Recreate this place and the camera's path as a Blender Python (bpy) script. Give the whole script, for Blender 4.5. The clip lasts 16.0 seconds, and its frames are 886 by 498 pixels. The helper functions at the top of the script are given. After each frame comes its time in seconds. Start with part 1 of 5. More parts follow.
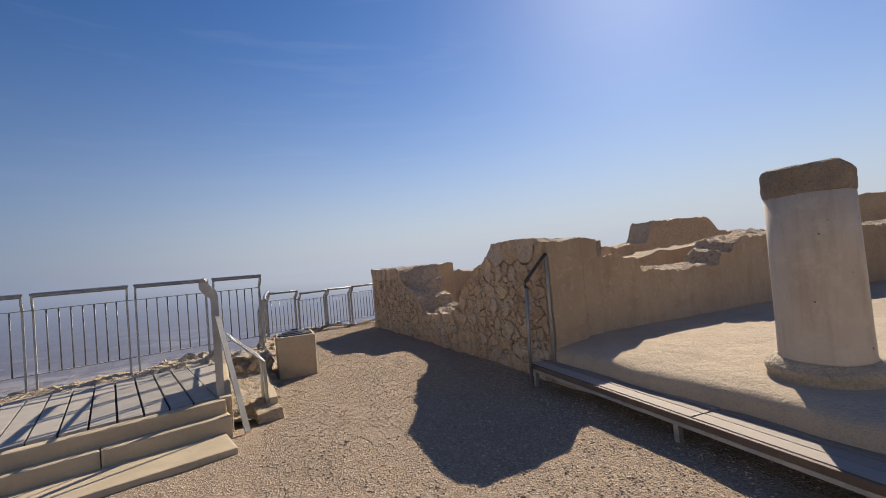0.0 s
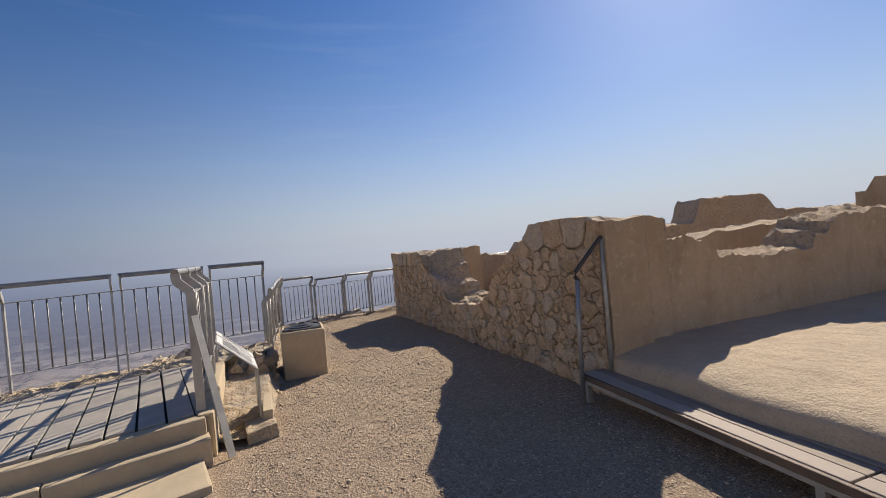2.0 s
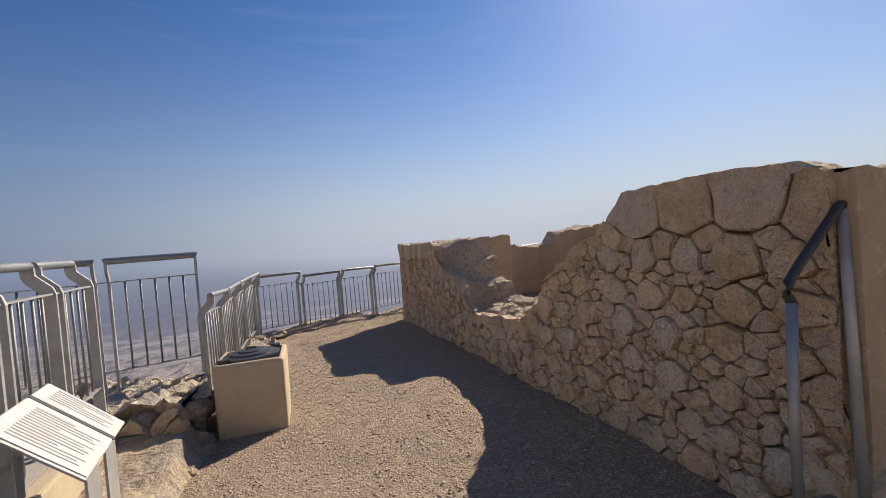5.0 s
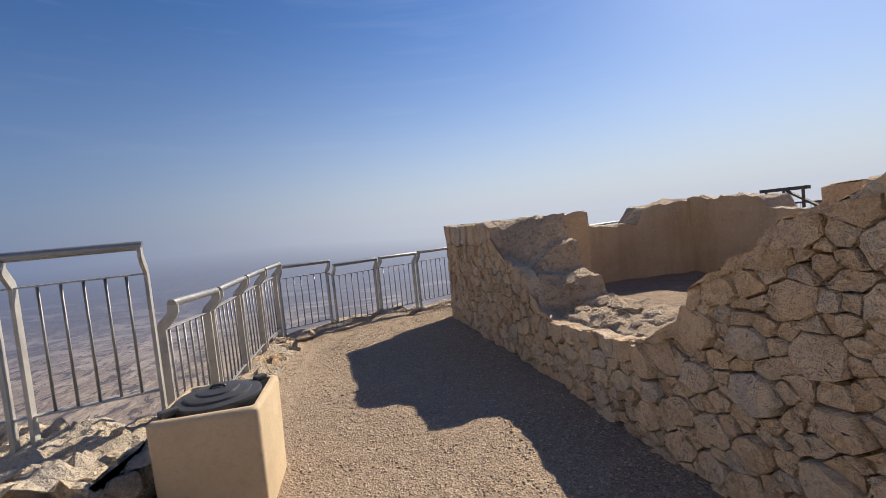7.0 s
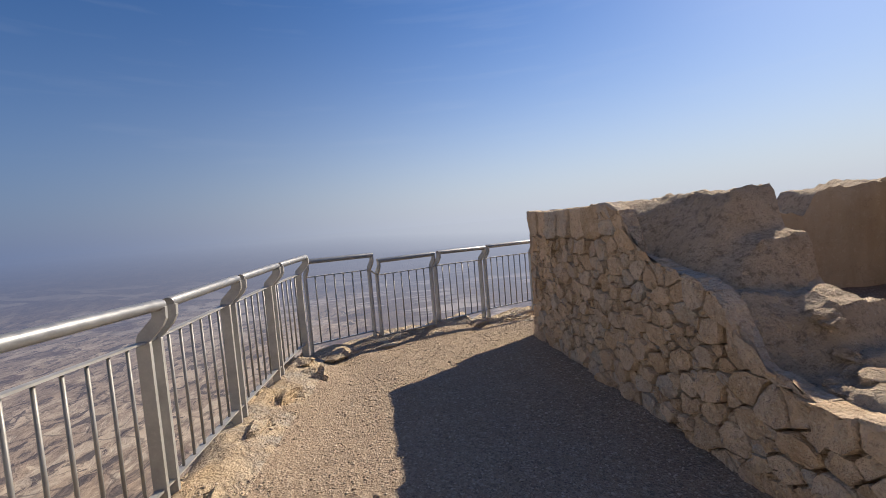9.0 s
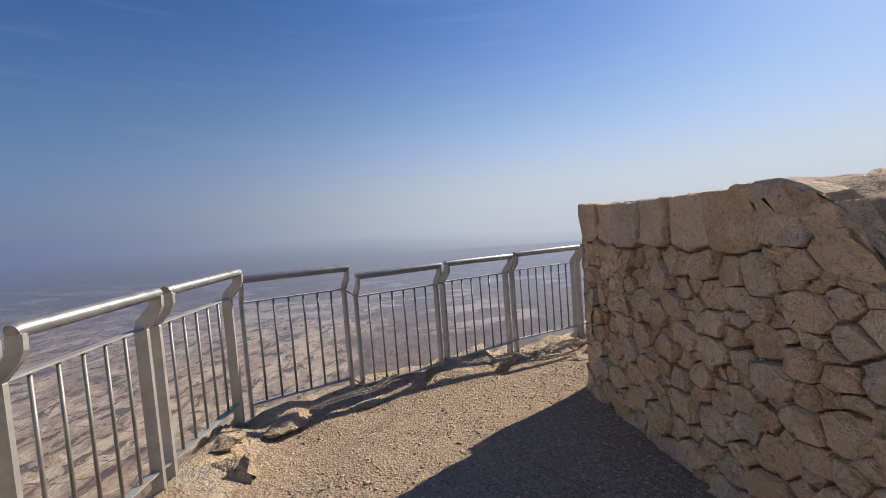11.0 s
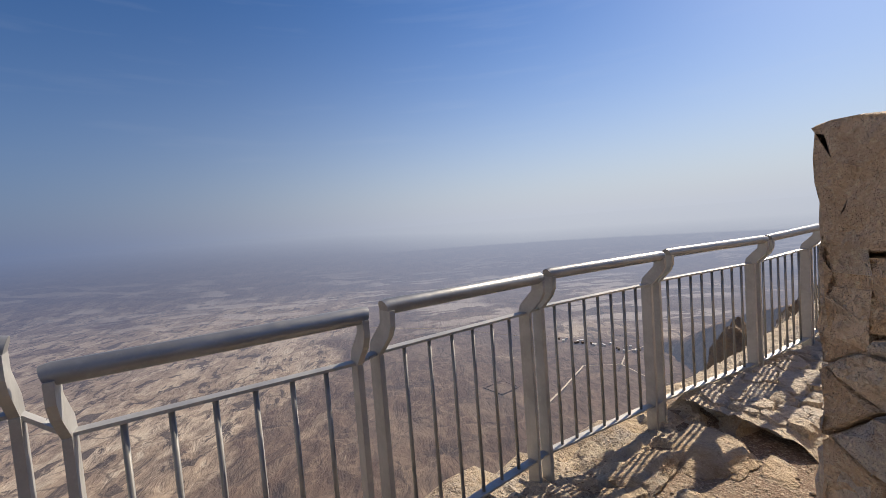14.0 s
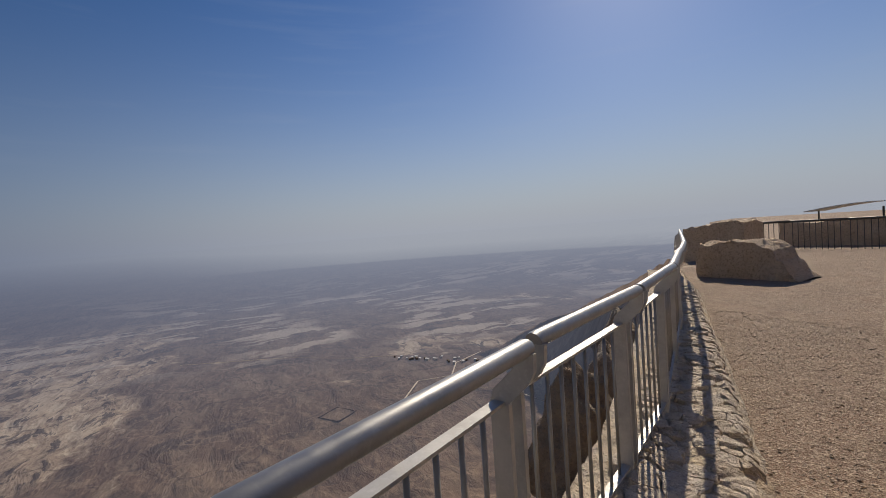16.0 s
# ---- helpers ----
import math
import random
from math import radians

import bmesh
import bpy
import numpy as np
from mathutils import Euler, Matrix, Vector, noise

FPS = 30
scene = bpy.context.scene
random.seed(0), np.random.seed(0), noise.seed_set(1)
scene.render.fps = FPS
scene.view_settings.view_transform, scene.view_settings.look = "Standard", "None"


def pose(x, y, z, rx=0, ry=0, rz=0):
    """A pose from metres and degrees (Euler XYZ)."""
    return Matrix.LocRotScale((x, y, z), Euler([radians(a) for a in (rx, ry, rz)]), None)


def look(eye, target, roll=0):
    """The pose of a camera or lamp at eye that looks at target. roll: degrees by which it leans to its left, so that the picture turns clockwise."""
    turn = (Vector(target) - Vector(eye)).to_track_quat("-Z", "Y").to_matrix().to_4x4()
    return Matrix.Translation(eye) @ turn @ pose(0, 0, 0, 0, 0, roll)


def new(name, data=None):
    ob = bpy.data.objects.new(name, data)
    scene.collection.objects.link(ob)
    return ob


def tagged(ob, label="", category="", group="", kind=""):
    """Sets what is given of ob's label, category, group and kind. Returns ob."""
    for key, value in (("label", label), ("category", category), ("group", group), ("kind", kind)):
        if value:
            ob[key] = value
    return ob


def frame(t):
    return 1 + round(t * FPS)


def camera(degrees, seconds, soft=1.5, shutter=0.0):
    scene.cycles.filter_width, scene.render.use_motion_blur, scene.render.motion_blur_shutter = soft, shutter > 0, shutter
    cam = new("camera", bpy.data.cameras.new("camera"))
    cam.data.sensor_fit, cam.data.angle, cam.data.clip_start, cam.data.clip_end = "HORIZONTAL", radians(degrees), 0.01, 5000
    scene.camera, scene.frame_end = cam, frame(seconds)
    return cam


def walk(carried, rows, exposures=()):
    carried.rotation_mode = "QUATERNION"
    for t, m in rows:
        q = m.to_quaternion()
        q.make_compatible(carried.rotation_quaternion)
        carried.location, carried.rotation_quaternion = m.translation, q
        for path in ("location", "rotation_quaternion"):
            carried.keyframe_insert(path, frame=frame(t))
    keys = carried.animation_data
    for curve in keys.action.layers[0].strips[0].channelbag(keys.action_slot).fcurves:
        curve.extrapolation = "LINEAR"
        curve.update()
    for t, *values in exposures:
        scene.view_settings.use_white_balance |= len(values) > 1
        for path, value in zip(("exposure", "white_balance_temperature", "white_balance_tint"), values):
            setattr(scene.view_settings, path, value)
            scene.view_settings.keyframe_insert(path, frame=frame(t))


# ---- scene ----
cam = camera(92.8, 16.0, soft=0.75)
METRES, EYE, TILT, LEAN, TURN = 13.0, 1.62, 0.0, 0.0, -23.5
ROWS = [
    (0.0, 0.0, 0.0, 0.0, 0.15, 1.72, 4.95),
    (0.5, 0.0041, 0.013, -0.0008, 0.77, 1.51, 4.93),
    (1.0, 0.0096, 0.0328, 0.0014, 1.71, 0.98, 4.99),
    (1.5, 0.0029, 0.0536, 0.0003, 2.56, 0.05, 5.03),
    (2.0, -0.0032, 0.0757, 0.0025, 3.43, -0.43, 5.15),
    (2.5, -0.0034, 0.1001, 0.0023, 4.15, -0.58, 5.17),
    (3.0, -0.0097, 0.1276, -0.0015, 4.79, -0.56, 4.98),
    (3.5, -0.014, 0.1548, 0.0009, 5.22, -0.62, 4.84),
    (4.0, -0.0142, 0.1857, 0.0002, 5.22, -0.66, 4.81),
    (6.5, -0.0364, 0.3318, -0.0043, 9.05, -2.77, 5.55),
    (7.0, -0.0408, 0.3658, -0.0037, 12.23, -3.07, 5.75),
    (7.5, -0.0543, 0.4025, -0.0063, 13.68, -3.43, 5.73),
    (8.0, -0.0671, 0.4387, -0.0084, 16.04, -3.4, 5.22),
    (8.5, -0.0888, 0.4725, -0.0109, 17.94, -3.32, 4.76),
    (9.0, -0.1017, 0.505, -0.0105, 19.41, -3.2, 4.67),
    (11.5, -0.1493, 0.6688, -0.0116, 22.09, -2.96, 4.34),
    (12.0, -0.1586, 0.6986, -0.0107, 21.5, -2.99, 4.27),
    (12.5, -0.1769, 0.7265, -0.0108, 21.13, -2.94, 4.02),
    (13.0, -0.1851, 0.7573, -0.0156, 21.26, -3.03, 4.02),
    (13.5, -0.197, 0.7943, -0.0186, 20.92, -3.14, 4.04),
    (14.0, -0.2051, 0.8301, -0.0175, 19.45, -3.24, 4.32),
    (14.5, -0.2033, 0.8609, -0.0127, 19.63, -3.56, 4.72),
    (15.0, -0.2126, 0.8954, -0.0128, 12.15, -3.66, 4.29),
    (15.5, -0.2085, 0.9271, -0.0132, 2.34, -2.6, 4.07),
    (16.0, -0.1981, 0.9564, -0.0106, -2.73, -2.11, 4.0),
]
walk(cam, [(t, pose(0, 0, EYE, TILT, LEAN, TURN) @ pose(METRES * x, METRES * y, METRES * z, 90 + pitch, roll, yaw)) for t, x, y, z, yaw, pitch, roll in ROWS],
     exposures=[(0.0, 0.45), (4.0, 0.45), (6.5, 0.60), (9.0, 0.58), (14.3, 0.5), (15.2, 0.12), (16.0, -0.10)])


# ---- light ----
SUN = Vector((0.650, 0.522, 0.568)).normalized()
world = bpy.data.worlds.new("world")
scene.world = world
world.use_nodes = True
wn, wl = world.node_tree.nodes, world.node_tree.links
bg = wn["Background"]
sky = wn.new("ShaderNodeTexSky")
sky.sky_type = "NISHITA"
sky.sun_disc = False
sky.sun_elevation = math.asin(SUN.z)
sky.sun_rotation = math.atan2(SUN.x, SUN.y)
sky.altitude, sky.air_density, sky.dust_density, sky.ozone_density = 0.0, 1.0, 0.25, 4.5
SIDE = Vector((SUN.x, SUN.y, 0)).normalized()
GLOW = (0.90, 1.03)
HAZE_AWAY, HAZE_SUN, FILL_BACK = (0.110, 0.148, 0.255), (0.37, 0.396, 0.452), (0.60, 0.52, 0.425)


def sky_node(kind, ins=None, **props):
    nd = wn.new(kind)
    for k, v in props.items():
        setattr(nd, k, v)
    for k, v in (ins or {}).items():
        if hasattr(v, "is_output"):
            wl.new(v, nd.inputs[k])
        else:
            nd.inputs[k].default_value = v
    return nd


# dusty air near the horizon, brighter towards the sun
way = sky_node("ShaderNodeTexCoord").outputs["Generated"]
height = sky_node("ShaderNodeSeparateXYZ", {0: way}).outputs[2]
toward = sky_node("ShaderNodeVectorMath", {0: way, 1: tuple(SIDE)}, operation="DOT_PRODUCT").outputs["Value"]
share = sky_node("ShaderNodeMapRange", {"Value": toward, "From Min": -0.25, "From Max": 1.0}, interpolation_type="SMOOTHSTEP").outputs[0]
dust = sky_node("ShaderNodeMix", {0: share, 6: (*HAZE_AWAY, 1), 7: (*HAZE_SUN, 1)}, data_type="RGBA").outputs[2]
# unseen sky opposite the sun, brightened as added fill for the shaded west-facing walls
back = sky_node("ShaderNodeMapRange", {"Value": toward, "From Min": -0.15, "From Max": -0.85}, interpolation_type="SMOOTHSTEP").outputs[0]
dust = sky_node("ShaderNodeMix", {0: back, 6: dust, 7: (*FILL_BACK, 1)}, data_type="RGBA").outputs[2]
up = sky_node("ShaderNodeMath", {0: height, 1: 0.0}, operation="MAXIMUM").outputs[0]
# the added rear fill reaches higher than the horizon haze
depth = sky_node("ShaderNodeMapRange", {"Value": back, "To Min": 0.25, "To Max": 0.45}).outputs[0]
scaled = sky_node("ShaderNodeMath", {0: sky_node("ShaderNodeMath", {0: up, 1: depth}, operation="DIVIDE").outputs[0], 1: 1.5}, operation="POWER").outputs[0]
thin = sky_node("ShaderNodeMath", {0: 2.718, 1: sky_node("ShaderNodeMath", {0: scaled, 1: -1.0}, operation="MULTIPLY").outputs[0]}, operation="POWER").outputs[0]
rich = sky_node("ShaderNodeHueSaturation", {"Hue": 0.508, "Saturation": 1.24, "Value": 0.071, "Color": sky.outputs[0]}).outputs[0]
streak = sky_node("ShaderNodeTexNoise", {"Vector": sky_node("ShaderNodeMapping", {"Vector": way, "Scale": (2.5, 2.5, 26.0)}).outputs[0], "Scale": 1.6, "Detail": 5.0}).outputs["Fac"]
veil = sky_node("ShaderNodeMapRange", {"Value": streak, "From Min": 0.56, "From Max": 0.78, "To Max": 0.06}).outputs[0]
clouded = sky_node("ShaderNodeMix", {0: veil, 6: rich, 7: (0.42, 0.46, 0.55, 1)}, data_type="RGBA").outputs[2]
air = sky_node("ShaderNodeMix", {0: thin, 6: clouded, 7: dust}, data_type="RGBA").outputs[2]
# the air glows on the sun's side and deepens away from it
gain = sky_node("ShaderNodeMapRange", {"Value": toward, "From Min": 0.15, "From Max": 0.85, "To Min": GLOW[0], "To Max": GLOW[1]}, interpolation_type="SMOOTHSTEP").outputs[0]
air = sky_node("ShaderNodeVectorMath", {0: air, "Scale": gain}, operation="SCALE").outputs[0]
wl.new(air, bg.inputs[0])
bg.inputs[1].default_value = 1.0
sun = new("sun", bpy.data.lights.new("sun", "SUN"))
sun.data.energy, sun.data.angle, sun.data.color = 4.55, radians(0.5), (1.0, 0.86, 0.68)
sun.matrix_world = look((0, 0, 30), Vector((0, 0, 30)) - SUN)


# ---- materials ----
class Mat:
    """A node material with a short way to add nodes and links."""

    def __init__(self, name, rough=0.9, metal=0.0):
        self.m = bpy.data.materials.new(name)
        self.m.use_nodes = True
        self.n, self.l = self.m.node_tree.nodes, self.m.node_tree.links
        self.b = self.n["Principled BSDF"]
        self.b.inputs["Roughness"].default_value, self.b.inputs["Metallic"].default_value = rough, metal
        self.co = self.node("ShaderNodeNewGeometry").outputs["Position"]

    def node(self, kind, ins=None, **props):
        nd = self.n.new(kind)
        for k, v in props.items():
            setattr(nd, k, v)
        for k, v in (ins or {}).items():
            self.put(v, nd.inputs[k])
        return nd

    def put(self, v, socket):
        if hasattr(v, "is_output"):
            self.l.new(v, socket)
        else:
            socket.default_value = v

    def noise(self, scale, detail=4, rough=0.6, co=None, distortion=0.0):
        return self.node("ShaderNodeTexNoise", {"Vector": co or self.co, "Scale": scale, "Detail": detail, "Roughness": rough, "Distortion": distortion}).outputs["Fac"]

    def stretch(self, v, lo, hi, a=0.0, b=1.0):
        return self.node("ShaderNodeMapRange", {"Value": v, "From Min": lo, "From Max": hi, "To Min": a, "To Max": b}).outputs[0]

    def mix(self, f, a, b, how="MIX"):
        nd = self.node("ShaderNodeMix", data_type="RGBA", blend_type=how)
        for s, v in ((nd.inputs[0], f), (nd.inputs[6], a), (nd.inputs[7], b)):
            self.put((*v, 1) if isinstance(v, tuple) and len(v) == 3 else v, s)
        return nd.outputs[2]

    def math(self, op, a, b=0.0):
        nd = self.node("ShaderNodeMath", operation=op)
        self.put(a, nd.inputs[0]), self.put(b, nd.inputs[1])
        return nd.outputs[0]

    def bump(self, h, strength, dist):
        old = self.b.inputs["Normal"].links
        nd = self.node("ShaderNodeBump", {"Height": h, "Strength": strength, "Distance": dist})
        if old:
            self.l.new(old[0].from_socket, nd.inputs["Normal"])
        self.l.new(nd.outputs[0], self.b.inputs["Normal"])

    def color(self, v):
        self.put((*v, 1) if isinstance(v, tuple) and len(v) == 3 else v, self.b.inputs["Base Color"])

    def per_piece(self):
        return self.node("ShaderNodeObjectInfo").outputs["Random"]

    def per_island(self):
        return self.node("ShaderNodeNewGeometry").outputs["Random Per Island"]


def gravel_material():
    k = Mat("gravel", 0.95)
    big = k.stretch(k.noise(0.7, 3), 0.35, 0.7)
    vor = k.node("ShaderNodeTexVoronoi", {"Vector": k.co, "Scale": 62.0}, feature="F1")
    tiny = k.node("ShaderNodeTexVoronoi", {"Vector": k.co, "Scale": 130.0}, feature="F1")
    c = k.mix(big, (0.375, 0.278, 0.19), (0.295, 0.22, 0.155))
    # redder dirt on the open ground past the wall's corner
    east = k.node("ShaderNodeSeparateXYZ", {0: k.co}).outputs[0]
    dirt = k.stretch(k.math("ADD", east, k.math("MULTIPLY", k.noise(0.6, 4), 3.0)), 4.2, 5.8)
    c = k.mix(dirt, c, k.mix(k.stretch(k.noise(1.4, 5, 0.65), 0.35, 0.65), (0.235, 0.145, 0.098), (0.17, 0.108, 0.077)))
    c = k.mix(k.stretch(k.noise(5, 4, 0.65), 0.48, 0.7, 0, 0.5), c, (0.43, 0.33, 0.225))
    c = k.mix(k.stretch(k.noise(2.2, 4, 0.6), 0.52, 0.7, 0, 0.5), c, (0.31, 0.235, 0.168))
    c = k.mix(k.stretch(k.noise(30, 4, 0.75), 0.45, 0.62, 0.0, 0.6), c, (0.25, 0.188, 0.134))
    one = k.node("ShaderNodeSeparateColor", {0: vor.outputs["Color"]})
    two = k.node("ShaderNodeSeparateColor", {0: tiny.outputs["Color"]})
    c = k.mix(k.stretch(one.outputs[0], 0.66, 1.0, 0.0, 0.8), c, (0.52, 0.42, 0.31))
    c = k.mix(k.stretch(one.outputs[1], 0.72, 1.0, 0.0, 0.75), c, (0.17, 0.13, 0.095))
    c = k.mix(k.stretch(two.outputs[0], 0.7, 1.0, 0.0, 0.7), c, (0.50, 0.41, 0.30))
    c = k.mix(k.stretch(two.outputs[1], 0.75, 1.0, 0.0, 0.7), c, (0.16, 0.12, 0.09))
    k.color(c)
    k.bump(vor.outputs["Distance"], 0.7, 0.010)
    k.bump(k.noise(24, 5, 0.78), 0.8, 0.024)
    k.bump(k.noise(5, 4, 0.6), 0.4, 0.06)
    return k.m


def stone_material(name, base, dark, light, pieces=True, islands=False):
    k = Mat(name, 0.92)
    r = k.per_island() if islands else (k.per_piece() if pieces else k.noise(1.6, 2))
    tone = k.node("ShaderNodeValToRGB", {"Fac": r})
    tone.color_ramp.interpolation = "LINEAR"
    grey = tuple(sum(base) / 3 * v for v in (1.02, 0.92, 0.80))
    for at, col in ((0.0, dark), (0.35, base), (0.6, grey), (0.8, light)):
        e = tone.color_ramp.elements[0] if at == 0 else tone.color_ramp.elements.new(at)
        e.color = (*col, 1)
    tone.color_ramp.elements[-1].color = (*base, 1)
    c = tone.outputs[0]
    c = k.mix(k.stretch(k.noise(5, 6, 0.7), 0.42, 0.68), c, light)
    c = k.mix(k.stretch(k.noise(2.3, 5, 0.65), 0.5, 0.7, 0, 0.6), c, (dark[0] * 0.8, dark[1] * 0.76, dark[2] * 0.72))
    c = k.mix(k.stretch(k.noise(24, 5, 0.75), 0.52, 0.70, 0, 0.6), c, (base[0] * 0.45, base[1] * 0.39, base[2] * 0.36))
    c = k.mix(k.stretch(k.noise(70, 3, 0.7), 0.52, 0.70, 0, 0.5), c, tuple(min(0.8, v * 1.25) for v in light))
    k.color(c)
    k.bump(k.noise(6, 6, 0.68), 1.0, 0.12)
    k.bump(k.noise(20, 5, 0.66), 0.8, 0.022)
    return k.m


def plaster_material():
    k = Mat("plaster", 0.9)
    c = k.mix(k.stretch(k.noise(0.9, 4, 0.6), 0.35, 0.7), (0.56, 0.43, 0.295), (0.46, 0.345, 0.225))
    c = k.mix(k.stretch(k.noise(4.5, 5), 0.5, 0.75, 0, 0.5), c, (0.55, 0.46, 0.35))
    c = k.mix(k.stretch(k.noise(2.2, 6, 0.7), 0.56, 0.70, 0, 0.6), c, (0.33, 0.24, 0.155))
    drip = k.node("ShaderNodeMapping", {"Vector": k.co, "Scale": (3.2, 3.2, 0.55)}).outputs[0]
    c = k.mix(k.stretch(k.noise(1.0, 5, 0.65, drip), 0.5, 0.72, 0, 0.55), c, (0.37, 0.27, 0.175))
    c = k.mix(k.stretch(k.noise(13, 6, 0.75), 0.55, 0.68, 0, 0.7), c, (0.64, 0.53, 0.39))
    c = k.mix(k.stretch(k.noise(0.6, 3), 0.48, 0.62, 0, 0.5), c, (0.40, 0.285, 0.18))
    crack = k.node("ShaderNodeTexVoronoi", {"Vector": k.node("ShaderNodeVectorMath", {0: k.co, 1: k.node("ShaderNodeTexNoise", {"Vector": k.co, "Scale": 4.0, "Detail": 4.0}).outputs["Color"]}, operation="ADD").outputs[0], "Scale": 0.9}, feature="DISTANCE_TO_EDGE").outputs["Distance"]
    c = k.mix(k.stretch(crack, 0.008, 0.002, 0, 0.25), c, (0.16, 0.115, 0.08))
    k.color(c)
    k.bump(k.noise(6, 6, 0.68), 0.7, 0.06)
    k.bump(k.noise(34, 5, 0.72), 0.6, 0.014)
    k.bump(k.noise(70, 3), 0.4, 0.006)
    return k.m


def floor_material():
    k = Mat("lime_floor", 0.93)
    c = k.mix(k.stretch(k.noise(0.8, 5, 0.65), 0.35, 0.7), (0.50, 0.41, 0.30), (0.38, 0.305, 0.225))
    c = k.mix(k.stretch(k.noise(3.5, 6, 0.7), 0.5, 0.72, 0, 0.6), c, (0.34, 0.28, 0.21))
    c = k.mix(k.stretch(k.noise(55, 3, 0.7), 0.48, 0.75, 0, 0.5), c, (0.27, 0.21, 0.15))
    k.color(c)
    k.bump(k.noise(5, 6, 0.7), 0.6, 0.06)
    k.bump(k.noise(60, 3), 0.5, 0.01)
    return k.m


def rock_top_material():
    k = Mat("eroded_mortar", 0.95)
    c = k.mix(k.stretch(k.noise(3, 5, 0.7), 0.35, 0.7), (0.62, 0.49, 0.355), (0.50, 0.375, 0.255))
    c = k.mix(k.stretch(k.noise(16, 6, 0.78), 0.50, 0.64, 0, 0.8), c, (0.23, 0.17, 0.115))
    c = k.mix(k.stretch(k.noise(34, 5, 0.75), 0.56, 0.68, 0, 0.7), c, (0.68, 0.58, 0.46))
    c = k.mix(k.stretch(k.noise(1.2, 3), 0.5, 0.8, 0, 0.6), c, (0.52, 0.45, 0.36))
    k.color(c)
    k.bump(k.noise(9, 7, 0.68), 1.0, 0.11)
    k.bump(k.noise(60, 3, 0.7), 0.6, 0.012)
    return k.m


def steel_material(name, col, rough):
    k = Mat(name, rough, 0.55)
    c = k.mix(k.stretch(k.noise(6, 4), 0.4, 0.7), col, tuple(v * 0.78 for v in col))
    c = k.mix(k.stretch(k.noise(45, 3), 0.55, 0.75, 0, 0.35), c, tuple(v * 1.25 for v in col))
    k.color(c)
    k.put(k.stretch(k.noise(20, 3), 0.3, 0.7, rough - 0.08, rough + 0.15), k.b.inputs["Roughness"])
    k.bump(k.noise(120, 2), 0.15, 0.002)
    return k.m


def wood_material():
    k = Mat("weathered_wood", 0.75)
    st = k.node("ShaderNodeMapping", {"Vector": k.co, "Scale": (60.0, 2.5, 30.0)}).outputs[0]
    c = k.mix(k.noise(1.0, 5, 0.6, st), (0.33, 0.28, 0.235), (0.17, 0.135, 0.11))
    c = k.mix(k.per_piece(), c, (0.36, 0.31, 0.27))
    c = k.mix(k.stretch(k.noise(8, 4), 0.55, 0.75, 0, 0.6), c, (0.42, 0.36, 0.30))
    k.color(c)
    k.bump(k.noise(1.0, 4, 0.6, st), 0.4, 0.004)
    return k.m


def paint_material(name, col, rough=0.6, vary=0.8, scale=5):
    k = Mat(name, rough)
    c = k.mix(k.stretch(k.noise(scale, 5, 0.65), 0.35, 0.72), col, tuple(v * vary for v in col))
    c = k.mix(k.stretch(k.noise(scale * 11, 3), 0.55, 0.75, 0, 0.4), c, tuple(v * vary * 0.8 for v in col))
    k.color(c)
    k.bump(k.noise(scale * 16, 3), 0.25, 0.004)
    return k.m


def concrete_material():
    """Cast concrete with stains and small air holes."""
    k = Mat("cream_concrete", 0.85)
    c = k.mix(k.stretch(k.noise(3, 5, 0.65), 0.35, 0.7), (0.54, 0.43, 0.29), (0.45, 0.355, 0.235))
    c = k.mix(k.stretch(k.noise(26, 4, 0.7), 0.5, 0.72, 0, 0.5), c, (0.37, 0.29, 0.195))
    holes = k.node("ShaderNodeTexVoronoi", {"Vector": k.co, "Scale": 24.0, "Randomness": 1.0}).outputs["Distance"]
    dot = k.math("LESS_THAN", holes, k.stretch(k.noise(9, 2), 0.45, 0.75, 0.0, 0.2))
    c = k.mix(dot, c, (0.26, 0.20, 0.14))
    k.color(c)
    k.bump(k.math("SUBTRACT", 1.0, dot), 0.5, 0.006)
    k.bump(k.noise(45, 5, 0.7), 0.4, 0.008)
    return k.m


def column_material():
    k = Mat("column_plaster", 0.88)
    c = k.mix(k.stretch(k.noise(1.7, 4), 0.35, 0.7), (0.60, 0.52, 0.42), (0.49, 0.42, 0.33))
    drip = k.node("ShaderNodeMapping", {"Vector": k.co, "Scale": (9.0, 9.0, 1.0)}).outputs[0]
    c = k.mix(k.stretch(k.noise(1.0, 4, 0.6, drip), 0.46, 0.7, 0, 0.65), c, (0.40, 0.32, 0.235))
    c = k.mix(k.stretch(k.noise(7, 6, 0.72), 0.5, 0.68, 0, 0.55), c, (0.66, 0.59, 0.49))
    holes = k.node("ShaderNodeTexVoronoi", {"Vector": k.co, "Scale": 11.0, "Randomness": 1.0})
    dot = k.math("LESS_THAN", holes.outputs["Distance"], k.stretch(k.noise(3, 2), 0.42, 0.7, 0.0, 0.17))
    c = k.mix(dot, c, (0.22, 0.17, 0.125))
    k.color(c)
    k.bump(k.math("SUBTRACT", 1.0, dot), 0.5, 0.012)
    k.bump(k.noise(30, 5, 0.7), 0.4, 0.01)
    return k.m


HAZE_FAR = 1980.0


